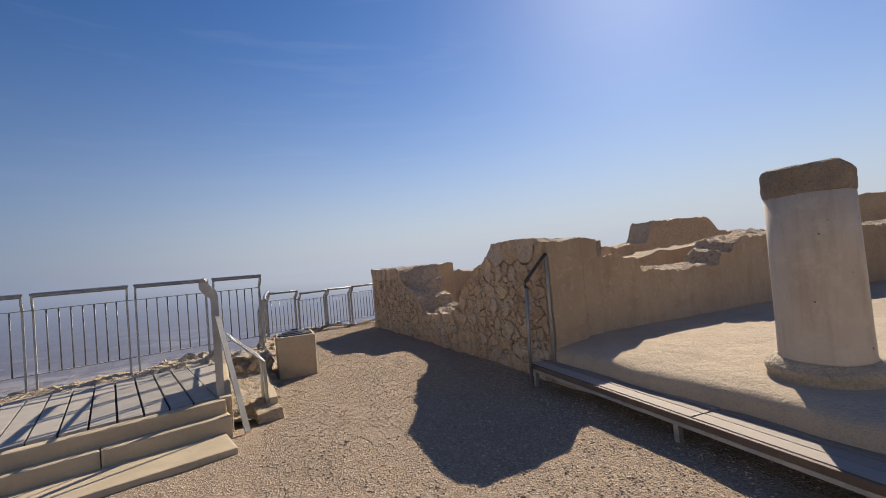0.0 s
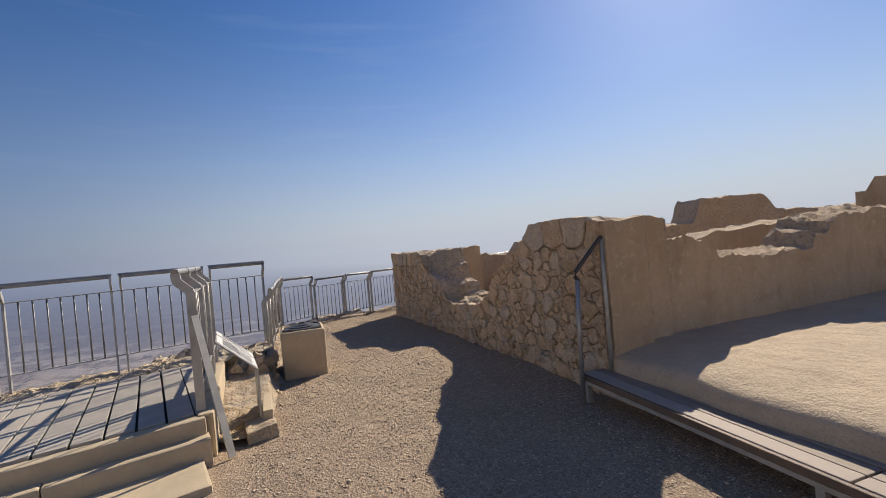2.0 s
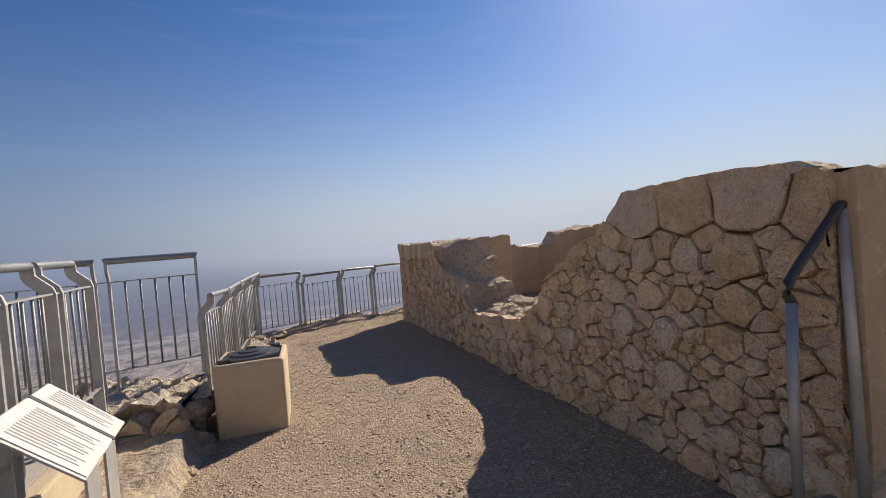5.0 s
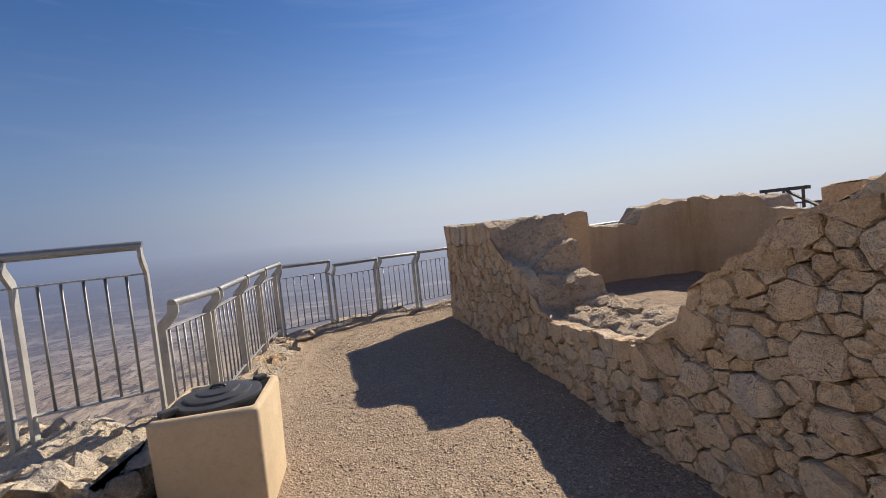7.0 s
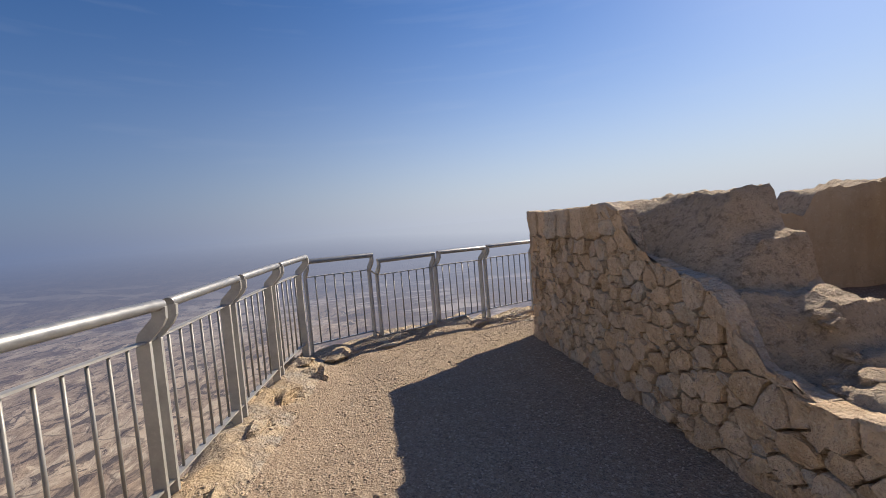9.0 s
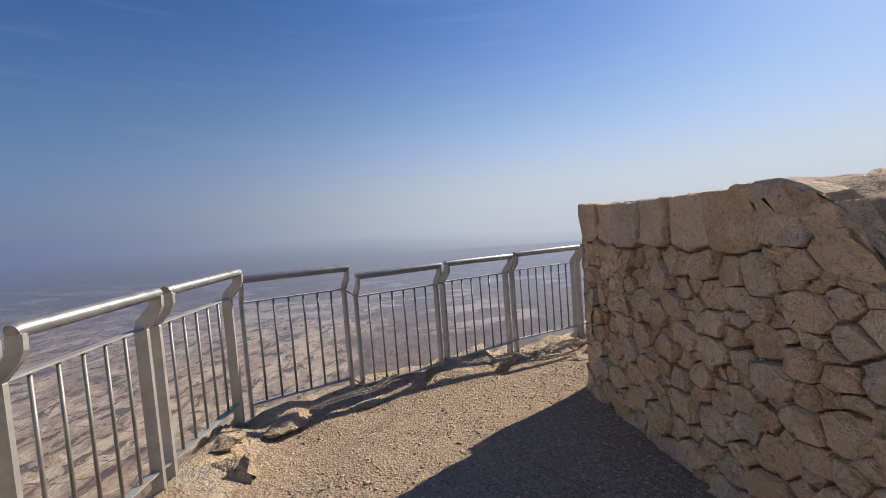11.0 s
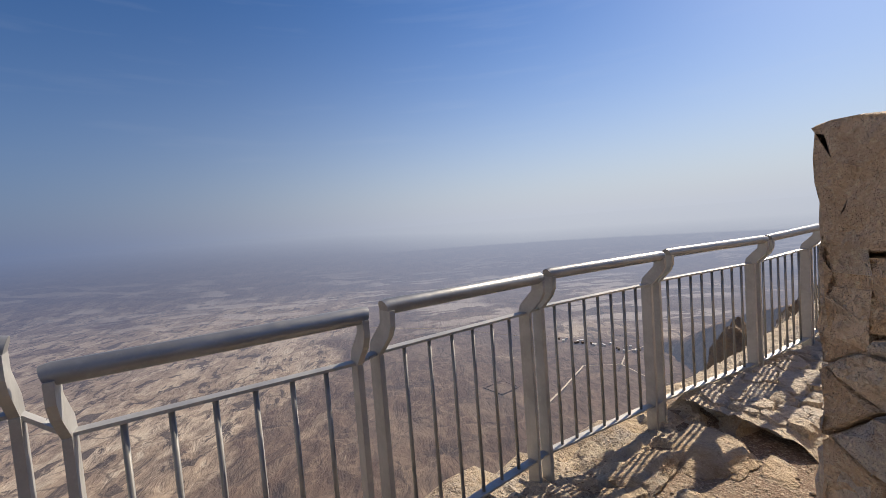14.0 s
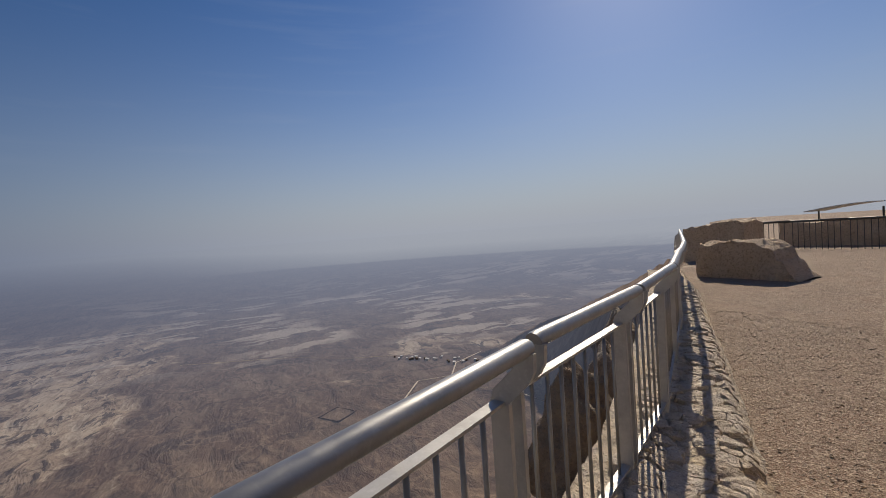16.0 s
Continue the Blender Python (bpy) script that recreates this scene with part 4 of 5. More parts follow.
def build_terrace():
    """The terrace and its steps lie turned to the path."""
    ter = thing("floor_terrace", (-0.42, 4.96, 0.0), "raised terrace of grey slabs with open dark joints", "terrace", kind="structure", turn=15)
    part("bed", prism([(-7, 0.05), (-0.02, 0.05), (0.40, 2.28), (-7, 2.28)], -0.2, 0.385), GAP, ter, "dark bed under the slabs")
    part("front_curb", block((7.0, 0.13, 0.6), (-3.5, 0.03, 0.105), bevel=0.02, wear=0.006), STEP, ter, "cream concrete edge")
    turn = Matrix.Rotation(radians(-10), 4, "Z")
    part("side_curb", block((0.12, 2.2, 0.6), turn @ Vector((0.0, 1.12, 0.12)), turn, 0.02, wear=0.006), STEP, ter, "cream concrete edge")
    first = part("slab", block((0.186, 2.14, 0.03), (0, 0, 0), bevel=0.004), SLAB, ter)
    for i in range(33):
        ob = first if i == 0 else new("slab", first.data)
        ob.parent = ter
        ob.matrix_basis = Matrix.Translation((-0.165 - 0.205 * i, 1.18, 0.407 + 0.002 * math.sin(i * 5.1)))
    part("slab", prism([(-0.06, 0.12), (-0.03, 0.12), (0.33, 2.25), (-0.06, 2.25)], 0.392, 0.422), SLAB, ter)
    for name, at, z in (("upper_step", (-0.36, 4.80, 0.0), 0.27), ("lower_step", (-0.29, 4.30, 0.0), 0.13)):
        st = thing(name, at, "worn cream concrete step leading up to the terrace", "step", "terrace steps", turn=15)
        for k, (x0, w) in enumerate(((0, 1.02), (-1.024, 4.0)) if name == "upper_step" else ((0, 5.0),)):
            part("tread", block((w, 0.50, z + 0.15), (x0 - w / 2, 0.25 + 0.006 * k, (z - 0.15) / 2), bevel=0.022, wear=0.014), STEP, st)


build_terrace()


# ---- bin ----
def build_bin():
    box = thing("litter_bin", (0.44, 7.42, -0.03), "square cream concrete litter bin with a black lid", "bin")
    bm = bmesh.new()
    outer, inner = 0.30, 0.258
    rings = []
    for h, half in ((0.0, outer * 0.97), (0.645, outer), (0.668, outer - 0.006), (0.681, outer - 0.02), (0.684, outer - 0.032), (0.682, inner), (0.60, inner - 0.01)):
        ring = []
        for sx, sy in ((-1, -1), (1, -1), (1, 1), (-1, 1)):
            r = 0.03
            for k in range(4):
                a = math.atan2(sy, sx) - math.pi / 4 + math.pi / 2 * k / 3
                ring.append(bm.verts.new((sx * (half - r) + r * math.cos(a), sy * (half - r) + r * math.sin(a), h)))
        rings.append(ring)
    for q, s in zip(rings, rings[1:]):
        for k in range(16):
            bm.faces.new((q[k], q[(k + 1) % 16], s[(k + 1) % 16], s[k]))
    bm.faces.new(rings[0][::-1]), bm.faces.new(rings[-1])
    for v in bm.verts:
        v.co += noise.noise_vector(v.co * 9) * 0.006
    part("body", bm, CREAM, box, smooth=True).data.set_sharp_from_angle(angle=radians(38))
    lid = part("lid", lathe([(0.235, 0.6), (0.246, 0.665), (0.25, 0.682), (0.246, 0.695), (0.225, 0.70), (0.19, 0.703), (0.186, 0.715), (0.16, 0.721), (0.12, 0.723), (0.116, 0.733), (0.07, 0.738), (0.02, 0.74)], 44), RUBBER, box, "round ribbed black plastic lid", True)
    lid.data.set_sharp_from_angle(angle=radians(35))
    part("lid_handle", tube([(-0.05, 0, 0.732), (-0.03, 0, 0.752), (0.03, 0, 0.752), (0.05, 0, 0.732)], 0.009, 8), RUBBER, lid, smooth=True)
    part("hinge", block((0.10, 0.06, 0.035), (-0.215, -0.19, 0.695), Matrix.Rotation(0.7, 4, "Z"), bevel=0.01), RUBBER, lid)
    part("latch", block((0.08, 0.05, 0.035), (0.20, 0.20, 0.70), Matrix.Rotation(0.8, 4, "Z"), bevel=0.01), RUBBER, lid)


build_bin()


# ---- sign ----
def build_sign():
    sign = thing("information_sign", (-0.02, 5.33, 0.08), "white information lectern with two sheets on grey steel legs", "sign", turn=8)
    up = Vector((-0.44, 0, 0.42)).normalized()
    out = Vector((up.z, 0, -up.x))
    for y in (0.10, 0.40):
        part("leg", strip([(0.0, y, 0.0), (0.0, y, 0.56)], 0.09, 0.012, (0, 1, 0)), STEEL, sign, "thin grey steel sheet")
    rot = Matrix((up, Vector((0, 1, 0)), out)).transposed().to_4x4()
    mid = Vector((0.0, 0.37, 0.56)) + up * 0.23
    part("panel", block((0.46, 0.74, 0.012), mid, rot, bevel=0.003), STEEL, sign)
    part("divider", block((0.46, 0.03, 0.016), mid + out * 0.004 + Vector((0, 0.11, 0)), rot), DARK, sign, "dark strip between the sheets")
    for y, wide, rows in ((-0.13, 0.44, 13), (0.245, 0.23, 6)):
        sheet = part("text_sheet", block((0.445, wide, 0.004), mid + out * 0.009 + Vector((0, y, 0)), rot), SHEET, sign, "white printed sheet")
        for r in range(rows):
            w = (0.34, 0.30, 0.33, 0.32, 0.20, 0.34, 0.31, 0.33, 0.16)[(r + rows) % 9]
            at = mid + out * 0.0125 + up * (0.16 - w / 2) + Vector((0, y + wide * 0.36 - 0.027 * r, 0))
            part("text_line", block((w, 0.009 if r else 0.016, 0.001), at, rot), INK, sheet)


build_sign()


# ---- rocks ----
def rock_mesh(seed, size, cut=0.5, detail=4):
    rnd = random.Random(seed)
    bm = bmesh.new()
    bmesh.ops.create_icosphere(bm, subdivisions=detail, radius=1.0)
    planes = [Vector((rnd.gauss(0, 1), rnd.gauss(0, 1), rnd.gauss(0, 0.8))).normalized() for k in range(13)]
    off = Vector((rnd.uniform(-50, 50), rnd.uniform(-50, 50), 0))
    for v in bm.verts:
        p = v.co.copy()
        for n in planes:
            h = p.dot(n) - cut
            if h > 0:
                p -= n * h * 0.97
        p += p.normalized() * (0.10 * noise.fractal(p * 2.2 + off, 0.9, 2.0, 3) + 0.06 * noise.fractal(p * 7 + off, 0.8, 2.0, 3))
        v.co = Vector((p.x * size[0], p.y * size[1], p.z * size[2]))
    return bm


def rock(at, size, seed, turn=0.0, mat=None, label="angular ochre limestone rock at the path's edge", name="rock", group="loose rocks"):
    ob = part(name, rock_mesh(seed, size), mat or ROCK, None, smooth=True)
    ob.data.set_sharp_from_angle(angle=radians(32))
    ob.matrix_basis = pose(*at, 0, 0, turn)
    return tagged(ob, label, "rock", group)


rnd = random.Random(3)
# rough outcrop between the terrace and the bin
ROCKS = [(-0.14, 7.12, 0.30, 0.2, 0.22, 0.14), (-0.3, 6.98, 0.16, 0.2, 0.14, 0.18), (-0.55, 6.97, 0.15, 0.2, 0.14, 0.2), (-0.02, 7.25, 0.20, 0.16, 0.22, 0.20), (-0.04, 7.6, 0.18, 0.18, 0.22, 0.20), (0.0, 7.05, 0.05, 0.14, 0.12, 0.12), (0.02, 6.6, 0.02, 0.16, 0.13, 0.10), (-0.1, 5.45, 0.02, 0.24, 0.16, 0.13), (-0.05, 6.2, 0.0, 0.10, 0.12, 0.08), (0.12, 6.05, 0.0, 0.07, 0.06, 0.06),
         (0.08, 11.25, 0.08, 0.20, 0.22, 0.13), (0.22, 11.0, 0.05, 0.16, 0.14, 0.10), (0.42, 11.62, 0.04, 0.3, 0.2, 0.10), (0.12, 10.4, 0.06, 0.14, 0.3, 0.10), (0.10, 9.7, 0.05, 0.13, 0.3, 0.11),
         (0.10, 9.1, 0.04, 0.14, 0.3, 0.10), (0.06, 8.5, 0.04, 0.14, 0.28, 0.10), (0.05, 8.1, 0.04, 0.16, 0.24, 0.12), (0.95, 11.95, -0.01, 0.34, 0.13, 0.07), (1.6, 12.35, -0.02, 0.3, 0.15, 0.07),
         (2.25, 12.8, -0.03, 0.32, 0.18, 0.08), (3.0, 13.15, -0.06, 0.36, 0.24, 0.08), (3.55, 13.22, -0.06, 0.45, 0.26, 0.10), (3.1, 12.85, -0.07, 0.26, 0.18, 0.07), (2.75, 12.95, -0.07, 0.22, 0.14, 0.06),
         (4.0, 13.6, -0.06, 0.4, 0.24, 0.09), (3.7, 13.0, -0.09, 0.3, 0.16, 0.07)]
for i, (x, y, z, a, b, c) in enumerate(ROCKS):
    rock((x, y, z), (a, b, c), 20 + i, rnd.uniform(-25, 25) + (33 if y > 11.5 else 0))
# crags just below the rim
for i, (x, y, z, a, b, c) in enumerate([(6.45, 16.6, -1.5, 1.15, 0.95, 1.6), (7.9, 17.5, -1.3, 0.75, 0.6, 1.2), (5.5, 16.1, -2.7, 0.9, 0.7, 1.3), (9.2, 18.3, -1.0, 0.9, 0.6, 1.1), (4.4, 15.3, -2.3, 0.8, 0.45, 0.9)]):
    rock((x, y, z), (a, b, c), 70 + i, 30 * i, CLIFF, "brown cliff crag just below the railing", "crag", "cliff crags")


# broken slabs lying on the outcrop
for i in range(18):
    x, y = rnd.uniform(-1.35, -0.12), 7.02 + 0.75 * rnd.random()
    r = rnd.uniform(0.07, 0.17)
    rock((x, y, 0.40 - 0.02 * rnd.random()), (r, r * rnd.uniform(0.6, 1.0), r * 0.38), 300 + i, rnd.uniform(0, 180), BEDROCK, "flat broken piece of pale limestone on the outcrop", "broken_rock", "broken rocks on the outcrop")
for i, (x, y, z, r) in enumerate([(-0.02, 7.0, 0.10, 0.13), (0.06, 7.12, 0.05, 0.11), (0.04, 7.3, 0.28, 0.10), (-0.1, 7.02, 0.3, 0.12), (0.08, 6.92, 0.02, 0.09), (-0.10, 7.22, 0.27, 0.20), (-0.10, 7.5, 0.26, 0.20), (-0.3, 7.08, 0.28, 0.16)]):
    rock((x, y, z), (r, r * 0.9, r * 0.8), 340 + i, 40 * i, ROCK)
# lumps of eroded rubble left in the wall's broken gap
for i in range(26):
    y, x = 6.75 + 1.9 * (i + rnd.uniform(0.1, 0.9)) / 26, 3.28 + rnd.uniform(0, 0.42)
    r = rnd.uniform(0.06, 0.15)
    rock((x, y, west_top(y, min(1, (x - 3.15) / 0.66)) - 0.005), (r, r * rnd.uniform(0.7, 1.2), r * 0.45), 200 + i, rnd.uniform(0, 180), MORTAR, "flat eroded rubble stone set in the wall's broken top", "rubble_stone", "rubble in the wall gap")


# ---- bedrock between terrace and bin, and along the railing ----
def outcrop_top(x, s):
    return 0.40 + 0.045 * round(2.2 * rough((x, s * 1.2, 2), 3.0, 4)) + 0.02 * rough((x, s, 5), 6.0, 3) - 0.10 * max(0, x + 0.15)


outcrop = loft_wall("outcrop", "x", (-1.5, -0.06), 1.0, outcrop_top, -0.2, [ROCK, BEDROCK], "rough eroded bedrock and rubble ledge beside the bin", 0.04, 26, 10, lambda x: 7.0 + 0.06 * rough((x, 0, 0), 3, 3), 0.10, 0.06)


def build_outcrop_stones():
    rk = random.Random(31)
    seeds, keep, weight = [], [], []
    for k in range(34):
        x, z = rk.uniform(-1.3, 0.3), rk.uniform(-0.15, 0.55)
        seeds.append((x, z)), weight.append(rk.uniform(0, 0.01)), keep.append(-1.1 < x < -0.08 and -0.05 < z < 0.36)
    for c, poly in voronoi_cells(seeds, keep, 0.3, weight):
        poly = [np.array([min(p[0], -0.03), min(p[1], 0.42)]) for p in poly]
        stone_piece("stone", c, poly, rk, 0.1, lambda u, v, w: (u, 6.97 - w, v), STONE, outcrop, 0.012, 0.05)


def build_ledge(name, line, inner, outer, seed, label, mat=None, wild=1.0):
    """A crumbling ledge of bedrock that follows the railing's feet."""
    mat = mat or ROCK
    pts = np.array(line, float)
    seg = np.r_[0, np.cumsum(np.hypot(*np.diff(pts[:, :2], axis=0).T))]
    us, vs = np.arange(0, seg[-1], 0.045), np.linspace(-outer, inner, 22)
    verts = []
    for u in us:
        x, y, z0 = (np.interp(u, seg, pts[:, k]) for k in range(3))
        tx, ty = np.interp(u + 0.1, seg, pts[:, 0]) - np.interp(u - 0.1, seg, pts[:, 0]), np.interp(u + 0.1, seg, pts[:, 1]) - np.interp(u - 0.1, seg, pts[:, 1])
        k = math.hypot(tx, ty) or 1.0
        for v in vs:
            px, py = x + ty / k * v, y - tx / k * v
            n = rough((px, py, seed), 2.6, 5)
            crag = abs(rough((px, py, seed + 9), 5.5, 4))
            fall = max(0.0, v - inner * (0.45 + 0.5 * n)) / inner
            base = float(ground_z(px, py)) - 0.03 if name != "ledge_terrace" else 0.40
            z = (z0 + 0.01 + wild * (0.11 * n - 0.20 * crag) + 0.03 * rough((px, py, seed), 14, 3)) * (1 - min(1, fall * 2.2)) + (base - 0.03) * min(1, fall * 2.2)
            if v < -0.12:
                z -= (-0.12 - v) * 1.4
            verts.append((px, py, z))
    w = len(vs)
    faces = [(j * w + i, j * w + i + 1, (j + 1) * w + i + 1, (j + 1) * w + i) for j in range(len(us) - 1) for i in range(w - 1)]
    me = mesh_of(name, verts, faces, mat, True)
    me.set_sharp_from_angle(angle=radians(40))
    tagged(new(name, me), label, "ledge", kind="structure")


build_ledge("ledge_west", [(x, y, z - 0.1) for x, y, z in WEST], 0.42, 0.3, 3, "crumbling ochre bedrock ledge under the railing")
build_ledge("ledge_north", [(x, y, z - 0.08) for x, y, z in EDGE[:8]], 0.30, 0.65, 8, "crumbling ochre bedrock ledge under the railing", BEDROCK, 0.6)
build_ledge("ledge_terrace", [(x, y - 0.02, 0.44) for x, y, z in TERRACE], 0.55, 0.45, 5, "crumbling pale bedrock behind the terrace slabs", BEDROCK, 0.3)

# ---- earth bed and low curb under the sign ----
def build_earth_bed():
    xs, ys = np.arange(-0.62, 0.13, 0.03), np.arange(5.1, 7.05, 0.03)
    verts, faces = [], []
    for y in ys:
        for x in xs:
            z = 0.10 + 0.10 * np.clip((y - 5.6) / 1.2, 0, 1) + 0.05 * rough((x, y, 4), 2.4, 5) + 0.03 * abs(rough((x, y, 8), 7, 3))
            verts.append((x, y, z * np.clip((0.13 - x) / 0.14, 0, 1) - 0.05 * (x > 0.0)))
    w = len(xs)
    for j in range(len(ys) - 1):
        for i in range(w - 1):
            faces.append((j * w + i, j * w + i + 1, (j + 1) * w + i + 1, (j + 1) * w + i))
    bed = new("earth_bed", mesh_of("earth_bed", verts, faces, ROCK, True))
    tagged(bed, "bare ochre earth between the terrace and the path", "earth", kind="structure")
    curb = part("low_curb", block((0.09, 0.62, 0.30), (0, 0, 0), bevel=0.015, wear=0.01), STEP)
    curb.matrix_basis = pose(0.02, 5.62, 0.09, 0, 0, 4)
    tagged(curb, "low cream concrete curb beside the sign's foot", "curb")
    slab = part("footing_slab", block((0.26, 0.28, 0.13), (0, 0, 0), bevel=0.02, wear=0.02), CLAY)
    slab.matrix_basis = pose(-0.03, 5.24, 0.09, 0, 0, 12)
    tagged(slab, "rough tan stone slab at the sign's foot", "stone")


build_earth_bed()

# ---- stone kerb beside the path ----
KERB_IN = [(4.0, 13.05), (5.2, 13.70), (5.65, 14.02), (7.45, 15.27), (9.3, 16.6), (11.4, 18.1), (14.0, 20.2)]


def build_kerb():
    """Flat stones bedded in mortar between the railing and the gravel."""
    ins = np.array(KERB_IN, float)
    seg = np.r_[0, np.cumsum(np.hypot(*np.diff(ins, axis=0).T))]

    def place(u, v, w):
        x, y = np.interp(u, seg, ins[:, 0]), np.interp(u, seg, ins[:, 1])
        tx, ty = np.interp(u + 0.2, seg, ins[:, 0]) - np.interp(u - 0.2, seg, ins[:, 0]), np.interp(u + 0.2, seg, ins[:, 1]) - np.interp(u - 0.2, seg, ins[:, 1])
        k = math.hypot(tx, ty) or 1.0
        z = -0.10 - 0.08 * min(1, u / 6) + 0.11 * min(1, max(0, v) / 0.12) + 0.05 * v
        return (x - ty / k * v, y + tx / k * v, z + w)

    us, vs = np.arange(0, seg[-1], 0.05), np.linspace(-0.03, 0.95, 24)
    verts = [place(u, v, 0.03 * rough(place(u, v, 0), 3.0, 4) + 0.03 * abs(rough(place(u, v, 0), 9.0, 3)) - (0.12 if v < 0 else 0)) for u in us for v in vs]
    w = len(vs)
    faces = [(j * w + i, (j + 1) * w + i, (j + 1) * w + i + 1, j * w + i + 1) for j in range(len(us) - 1) for i in range(w - 1)]
    kerb = new("kerb", mesh_of("kerb", verts, faces, BEDROCK, True))
    tagged(kerb, "low pale flagstone kerb between railing and gravel", "kerb", kind="structure")
    rk = random.Random(5)
    seeds, keep = [], []
    u = -0.3
    while u < 9.0:
        wd = rk.uniform(0.07, 0.15)
        v = -0.35
        while v < 1.2:
            h = rk.uniform(0.09, 0.20)
            seeds.append((u + wd / 2 + rk.uniform(-0.04, 0.04), v + h / 2))
            keep.append(0 < u and 0.03 < v + h / 2 < 0.75 and rk.random() < 0.85)
            v += h
        u += wd
    rest, rest_faces = [], []
    for c, poly in voronoi_cells(seeds, keep, 0.3):
        poly = [np.array([p[0], max(p[1], 0.05 + 0.06 * rk.random())]) for p in poly]
        shape = stone_shape(poly, rk, 0.08, lambda u, v, w: place(u, v, w + 0.014), 0.005, 0.024)
        if shape and c[0] < 4.2:
            finish_stone("flagstone", shape[0], shape[1], FLAG, kerb, shape[2])
        elif shape:
            n = len(rest)
            rest += shape[0]
            rest_faces += [tuple(n + i for i in f) for f in shape[1]]
    tagged(finish_stone("kerb_stones", rest, rest_faces, FLAG, kerb, Vector((8.0, 15.5, 0))), kind="stuff")


# ---- far end of the path ----
far_a = loft_wall("wall_far_low", "y", (17.5, 19.9), 1.0, lambda y, s: ramp(y, [(17.5, -0.18), (17.7, 0.02), (17.8, 0.22), (17.95, 0.32), (18.02, 0.58), (18.3, 0.66), (18.4, 0.72), (19.9, 0.66)]), -0.4, [MORTAR, MORTAR], "low eroded ruin wall beside the path", 0.05, 10, 14, lambda y: 14.1, 0.08)
far_b = loft_wall("wall_far_end", "y", (20.9, 23.1), 1.2, lambda y, s: ramp(y, [(20.9, 1.13), (21.2, 1.22), (22.2, 1.12), (23.1, 1.0)]), -0.4, [MORTAR, MORTAR], "ruin wall stump at the cliff's corner", 0.1, 6, 8, lambda y: 18.3, 0.08)
far_c = loft_wall("wall_far_court", "y", (0.0, 23.5), 1.0, lambda y, s: 0.86 + 0.12 * rough((y, 0, 0), 0.7, 3), -0.5, [MORTAR, MORTAR], "long dark rubble wall beyond the gravel", 0.25, 5, 6, lambda y: 26.0, 0.1)


def build_far_rail():
    for k in range(8):
        y = 24.0 - 1.9 * k
        root = thing("far_railing", (24.0, y, -0.25), "dark steel railing panel far along the path", "fence", "far dark railing")
        part("top_pipe", tube([(0, 0, 1.2), (0, -1.88, 1.2)], 0.05, 8), DARK, root, smooth=True)
        for j in range(9):
            part("bar", tube([(0, -0.2 * j - 0.05, 0.0), (0, -0.2 * j - 0.05, 1.2)], 0.014, 5), DARK, root)
    can = thing("shade_canopy", (36.0, 23.0, -0.75), "pale arched shade canopy on thin posts", "canopy")
    bm = bmesh.new()
    strip([(0, 3.2 - 0.8 * k, 2.0 + 0.35 * math.sin(math.pi * (k / 8))) for k in range(9)], 1.4, 0.05, (1, 0, 0), bm)
    part("roof", bm, SHEET, can)
    for y in (3.0, 0.0, -3.0):
        part("post", tube([(0, y, 0), (0, y, 2.05)], 0.05, 6), DARK, can)
    seat = thing("dark_barrier", (12.6, 13.9, -0.14), "dark steel barrier frame beyond the room", "barrier")
    part("top_bar", block((0.10, 1.3, 0.09), (0, 0, 1.78)), DARK, seat)
    for y in (0.5, 0.0, -0.5):
        part("post", block((0.05, 0.05, 1.75), (0, y, 0.87)), DARK, seat)
    part("brace", strip([(0, -0.1, 1.72), (0, -1.1, 1.15)], 0.05, 0.05, (1, 0, 0)), DARK, seat)


build_far_rail()


# ---- plain's marks ----
def build_far_marks():
    camp = thing("stone_enclosure", (137, 745, -297), "square ruined stone enclosure on the plain", "enclosure", turn=35)
    for k in range(4):
        m = Matrix.Rotation(k * math.pi / 2, 4, "Z")
        # banks share the plain's material, haze emission included
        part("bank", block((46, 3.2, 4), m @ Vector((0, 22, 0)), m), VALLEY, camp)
    rb = random.Random(12)
    for k in range(26):
        x, y = 336 + 150 * (k / 26) + rb.uniform(-15, 15), 1000 - 150 * (k / 26) + rb.uniform(-22, 22)
        hut = thing("far_building", (x, y, -298), "tiny pale flat-roofed building far down on the plain", "building", "far settlement", turn=rb.uniform(0, 90))
        part("wall", block((rb.uniform(5, 9), rb.uniform(4, 6), 5), (0, 0, 2.5)), SHEET if k % 3 else BEAM, hut)
    road = thing("far_road", (0, 0, 0), "pale dirt road winding across the plain", "road", kind="structure")
    for line in ([(520, 480), (455, 560), (437, 641), (395, 700), (383, 790), (430, 860), (520, 900)], [(383, 790), (312, 803), (243, 715), (180, 640)], [(336, 1010), (240, 1060), (100, 1180), (-150, 1300)]):
        part("track", strip([(x, y, -293.5) for x, y in line], 1.4, 0.6, (0.6, -0.5, 0)), FLAG, road)


build_far_marks()


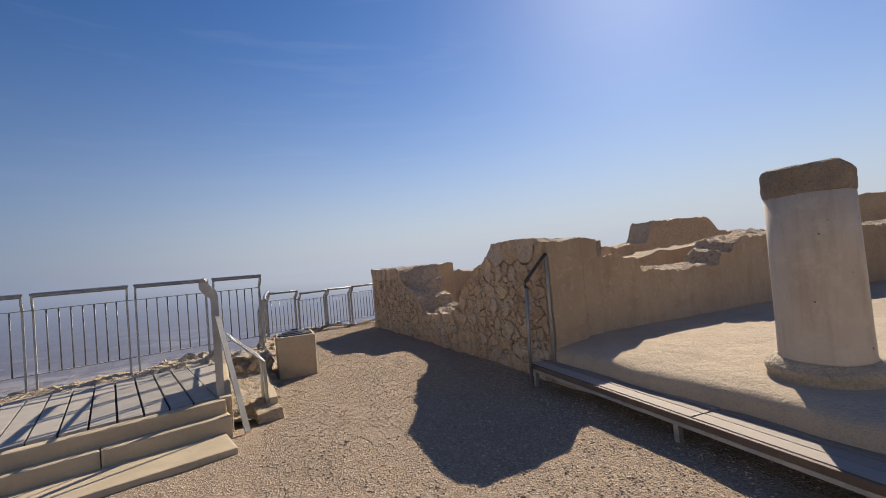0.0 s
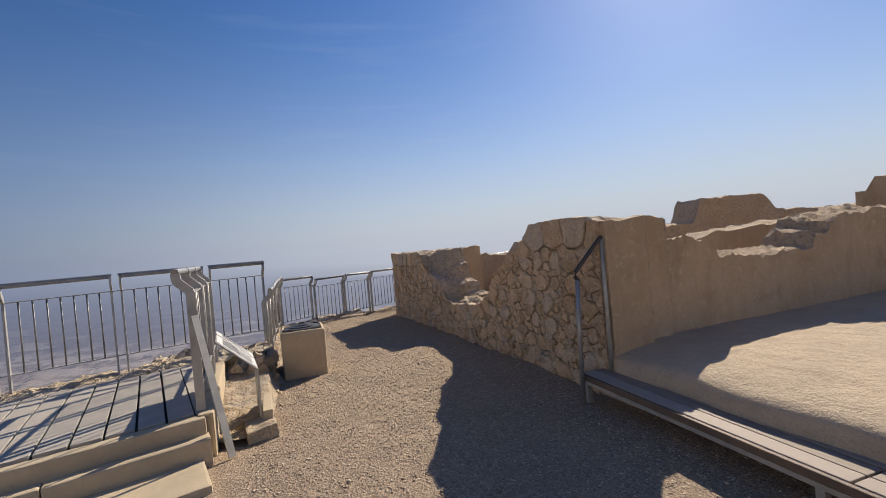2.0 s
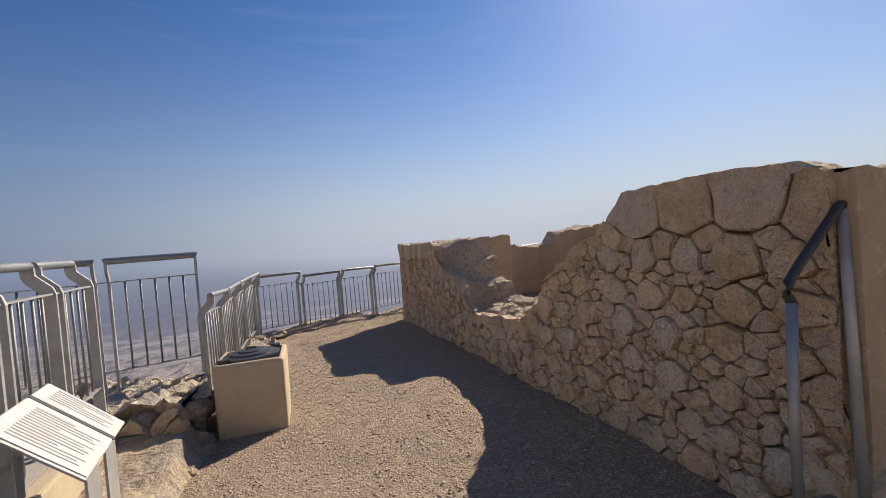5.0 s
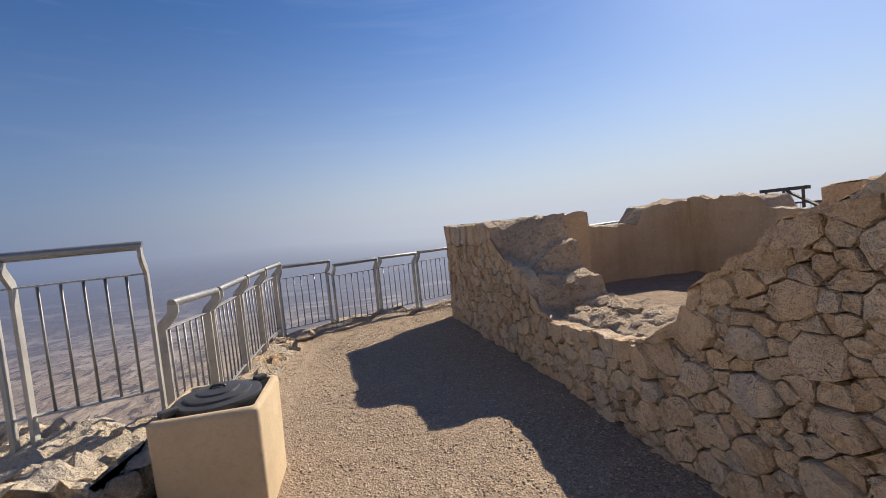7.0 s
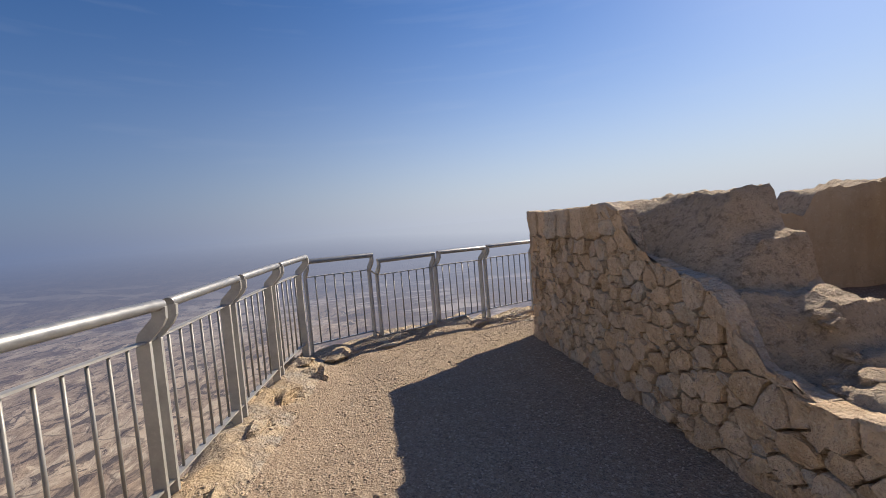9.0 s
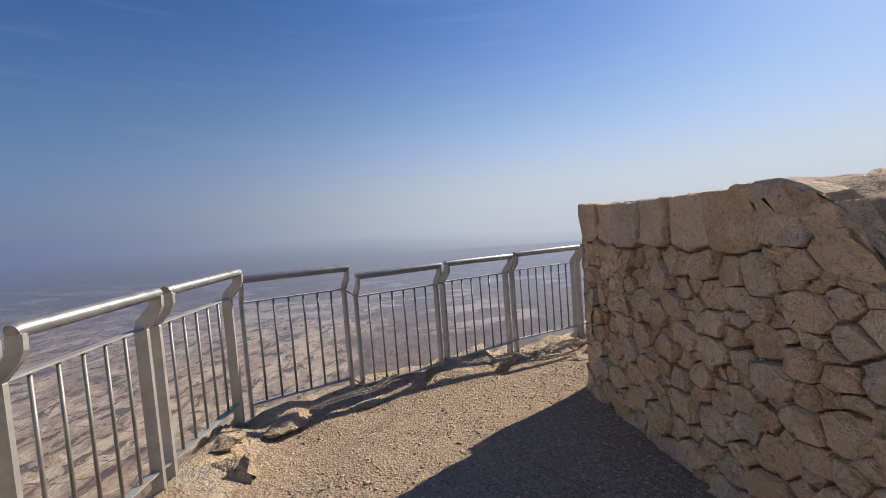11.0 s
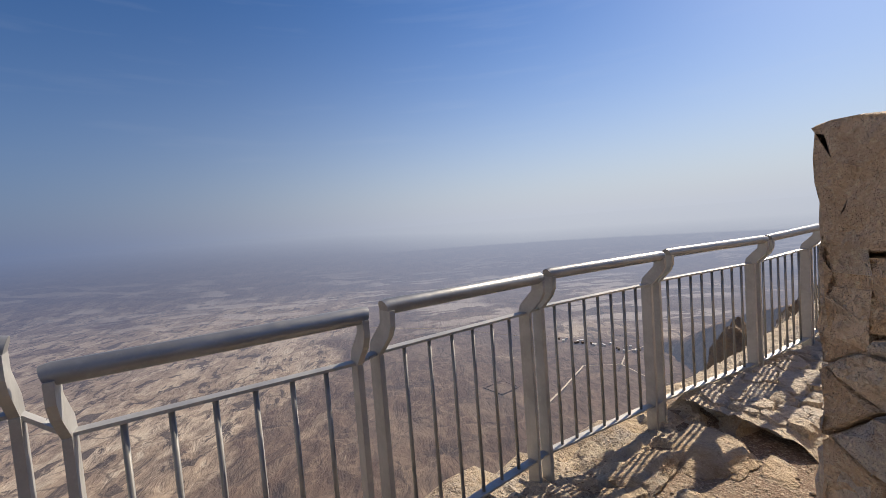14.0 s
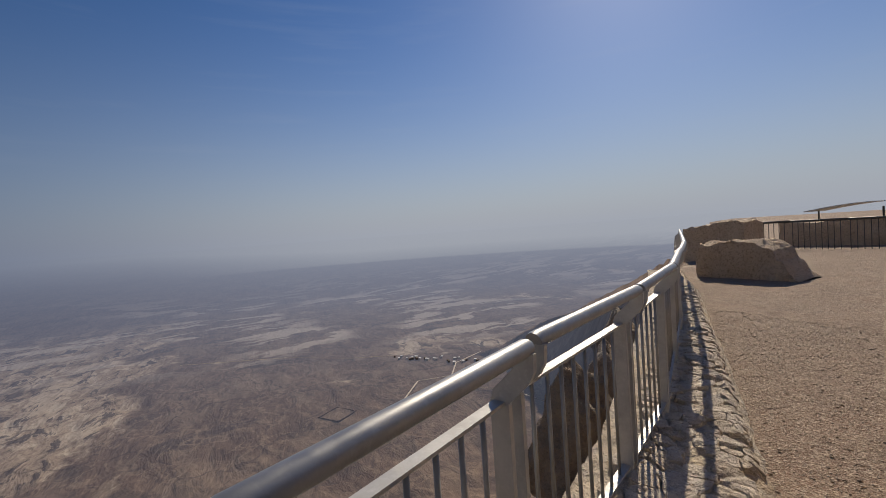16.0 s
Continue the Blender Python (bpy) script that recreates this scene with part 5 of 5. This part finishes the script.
def build_far_flank():
    """The mesa's own flank, falling away to the plain beyond the railing."""
    ridge = [(62, 100, -1.6), (57, 250, -3.3), (54, 400, -5.0), (50.5, 560, -7.3), (46, 700, -9.6), (43.2, 800, -11.0), (38, 900, -12.8), (34, 980, -14.8), (31, 1040, -17.6)]
    us = np.linspace(0, len(ridge) - 1, 90)
    verts, faces = [], []
    cols = 26
    for u in us:
        az, d, el = (np.interp(u, range(len(ridge)), [r[k] for r in ridge]) for k in range(3))
        x, y, z = 2.6 + d * math.sin(radians(az)), 12.4 + d * math.cos(radians(az)), 1.5 + d * math.tan(radians(el))
        for c in range(cols):
            s = (c - 6) / (cols - 7)
            px, py = x - 110 * s * 0.62, y + 110 * s * 0.78
            fall = (z + 300) * (min(1, abs(s) * 1.35) ** 0.85)
            n = rough((px, py, 0), 0.03, 5)
            verts.append((px + 5 * n, py + 5 * n, max(-302, z - fall + 7 * n * min(1, abs(s) * 6) + (1.5 * n))))
    for j in range(len(us) - 1):
        for c in range(cols - 1):
            faces.append((j * cols + c, j * cols + c + 1, (j + 1) * cols + c + 1, (j + 1) * cols + c))
    # same material as the plain: its haze is emission on the slope
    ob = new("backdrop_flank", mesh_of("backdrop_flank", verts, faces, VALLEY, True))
    tagged(ob, "brown mountain flank falling to the plain, haze glow in its surface", "hillside", kind="structure")


build_far_flank()


# ---- pebbles ----
def build_pebbles():
    rp = random.Random(9)
    verts, faces = [], []
    base = [(1, 0, 0), (-1, 0, 0), (0, 1, 0), (0, -1, 0), (0, 0, 1), (0, 0, -1)]
    tri = [(0, 2, 4), (2, 1, 4), (1, 3, 4), (3, 0, 4), (2, 0, 5), (1, 2, 5), (3, 1, 5), (0, 3, 5)]
    spots = [(rp.uniform(-0.1, 3.2), rp.uniform(0.8, 13.6)) for k in range(44000)] + [(rp.uniform(2.6, 10), rp.uniform(11.8, 17.5)) for k in range(24000)]
    xs, ys = np.array(spots).T
    far, low = beyond(xs, ys), ground_z(xs, ys)
    for (x, y), off, gz in zip(spots, far, low):
        r = min(0.015, 0.004 + rp.expovariate(1 / 0.0026)) * (1.9 if rp.random() < 0.004 else 1.0)
        if off > -0.15 or (x > west_x(y) - 0.03 and y < 12.1):
            continue
        z = gz + 0.018 * rough((x, y, 0), 1.3, 3) + r * 0.25
        a = rp.uniform(0, 6.28)
        ca, sa = math.cos(a), math.sin(a)
        k = len(verts)
        for p in base:
            q = [p[0] * r * rp.uniform(0.8, 1.5), p[1] * r * rp.uniform(0.7, 1.1), p[2] * r * rp.uniform(0.4, 0.65)]
            verts.append((x + q[0] * ca - q[1] * sa, y + q[0] * sa + q[1] * ca, z + q[2]))
        faces += [tuple(k + i for i in f) for f in tri]
    ob = new("gravel_stones", mesh_of("gravel_stones", verts, faces, PEBBLE, True))
    tagged(ob, "loose tan gravel stones scattered over the path", "gravel", kind="stuff")


def pebble_material():
    k = Mat("pebbles", 0.9)
    r = k.per_island()
    c = k.mix(r, (0.22, 0.168, 0.122), (0.58, 0.48, 0.37))
    k.color(c)
    return k.m


PEBBLE = pebble_material()
build_pebbles()
build_outcrop_stones()
build_west_stones()
build_north_end_stones()
build_kerb()
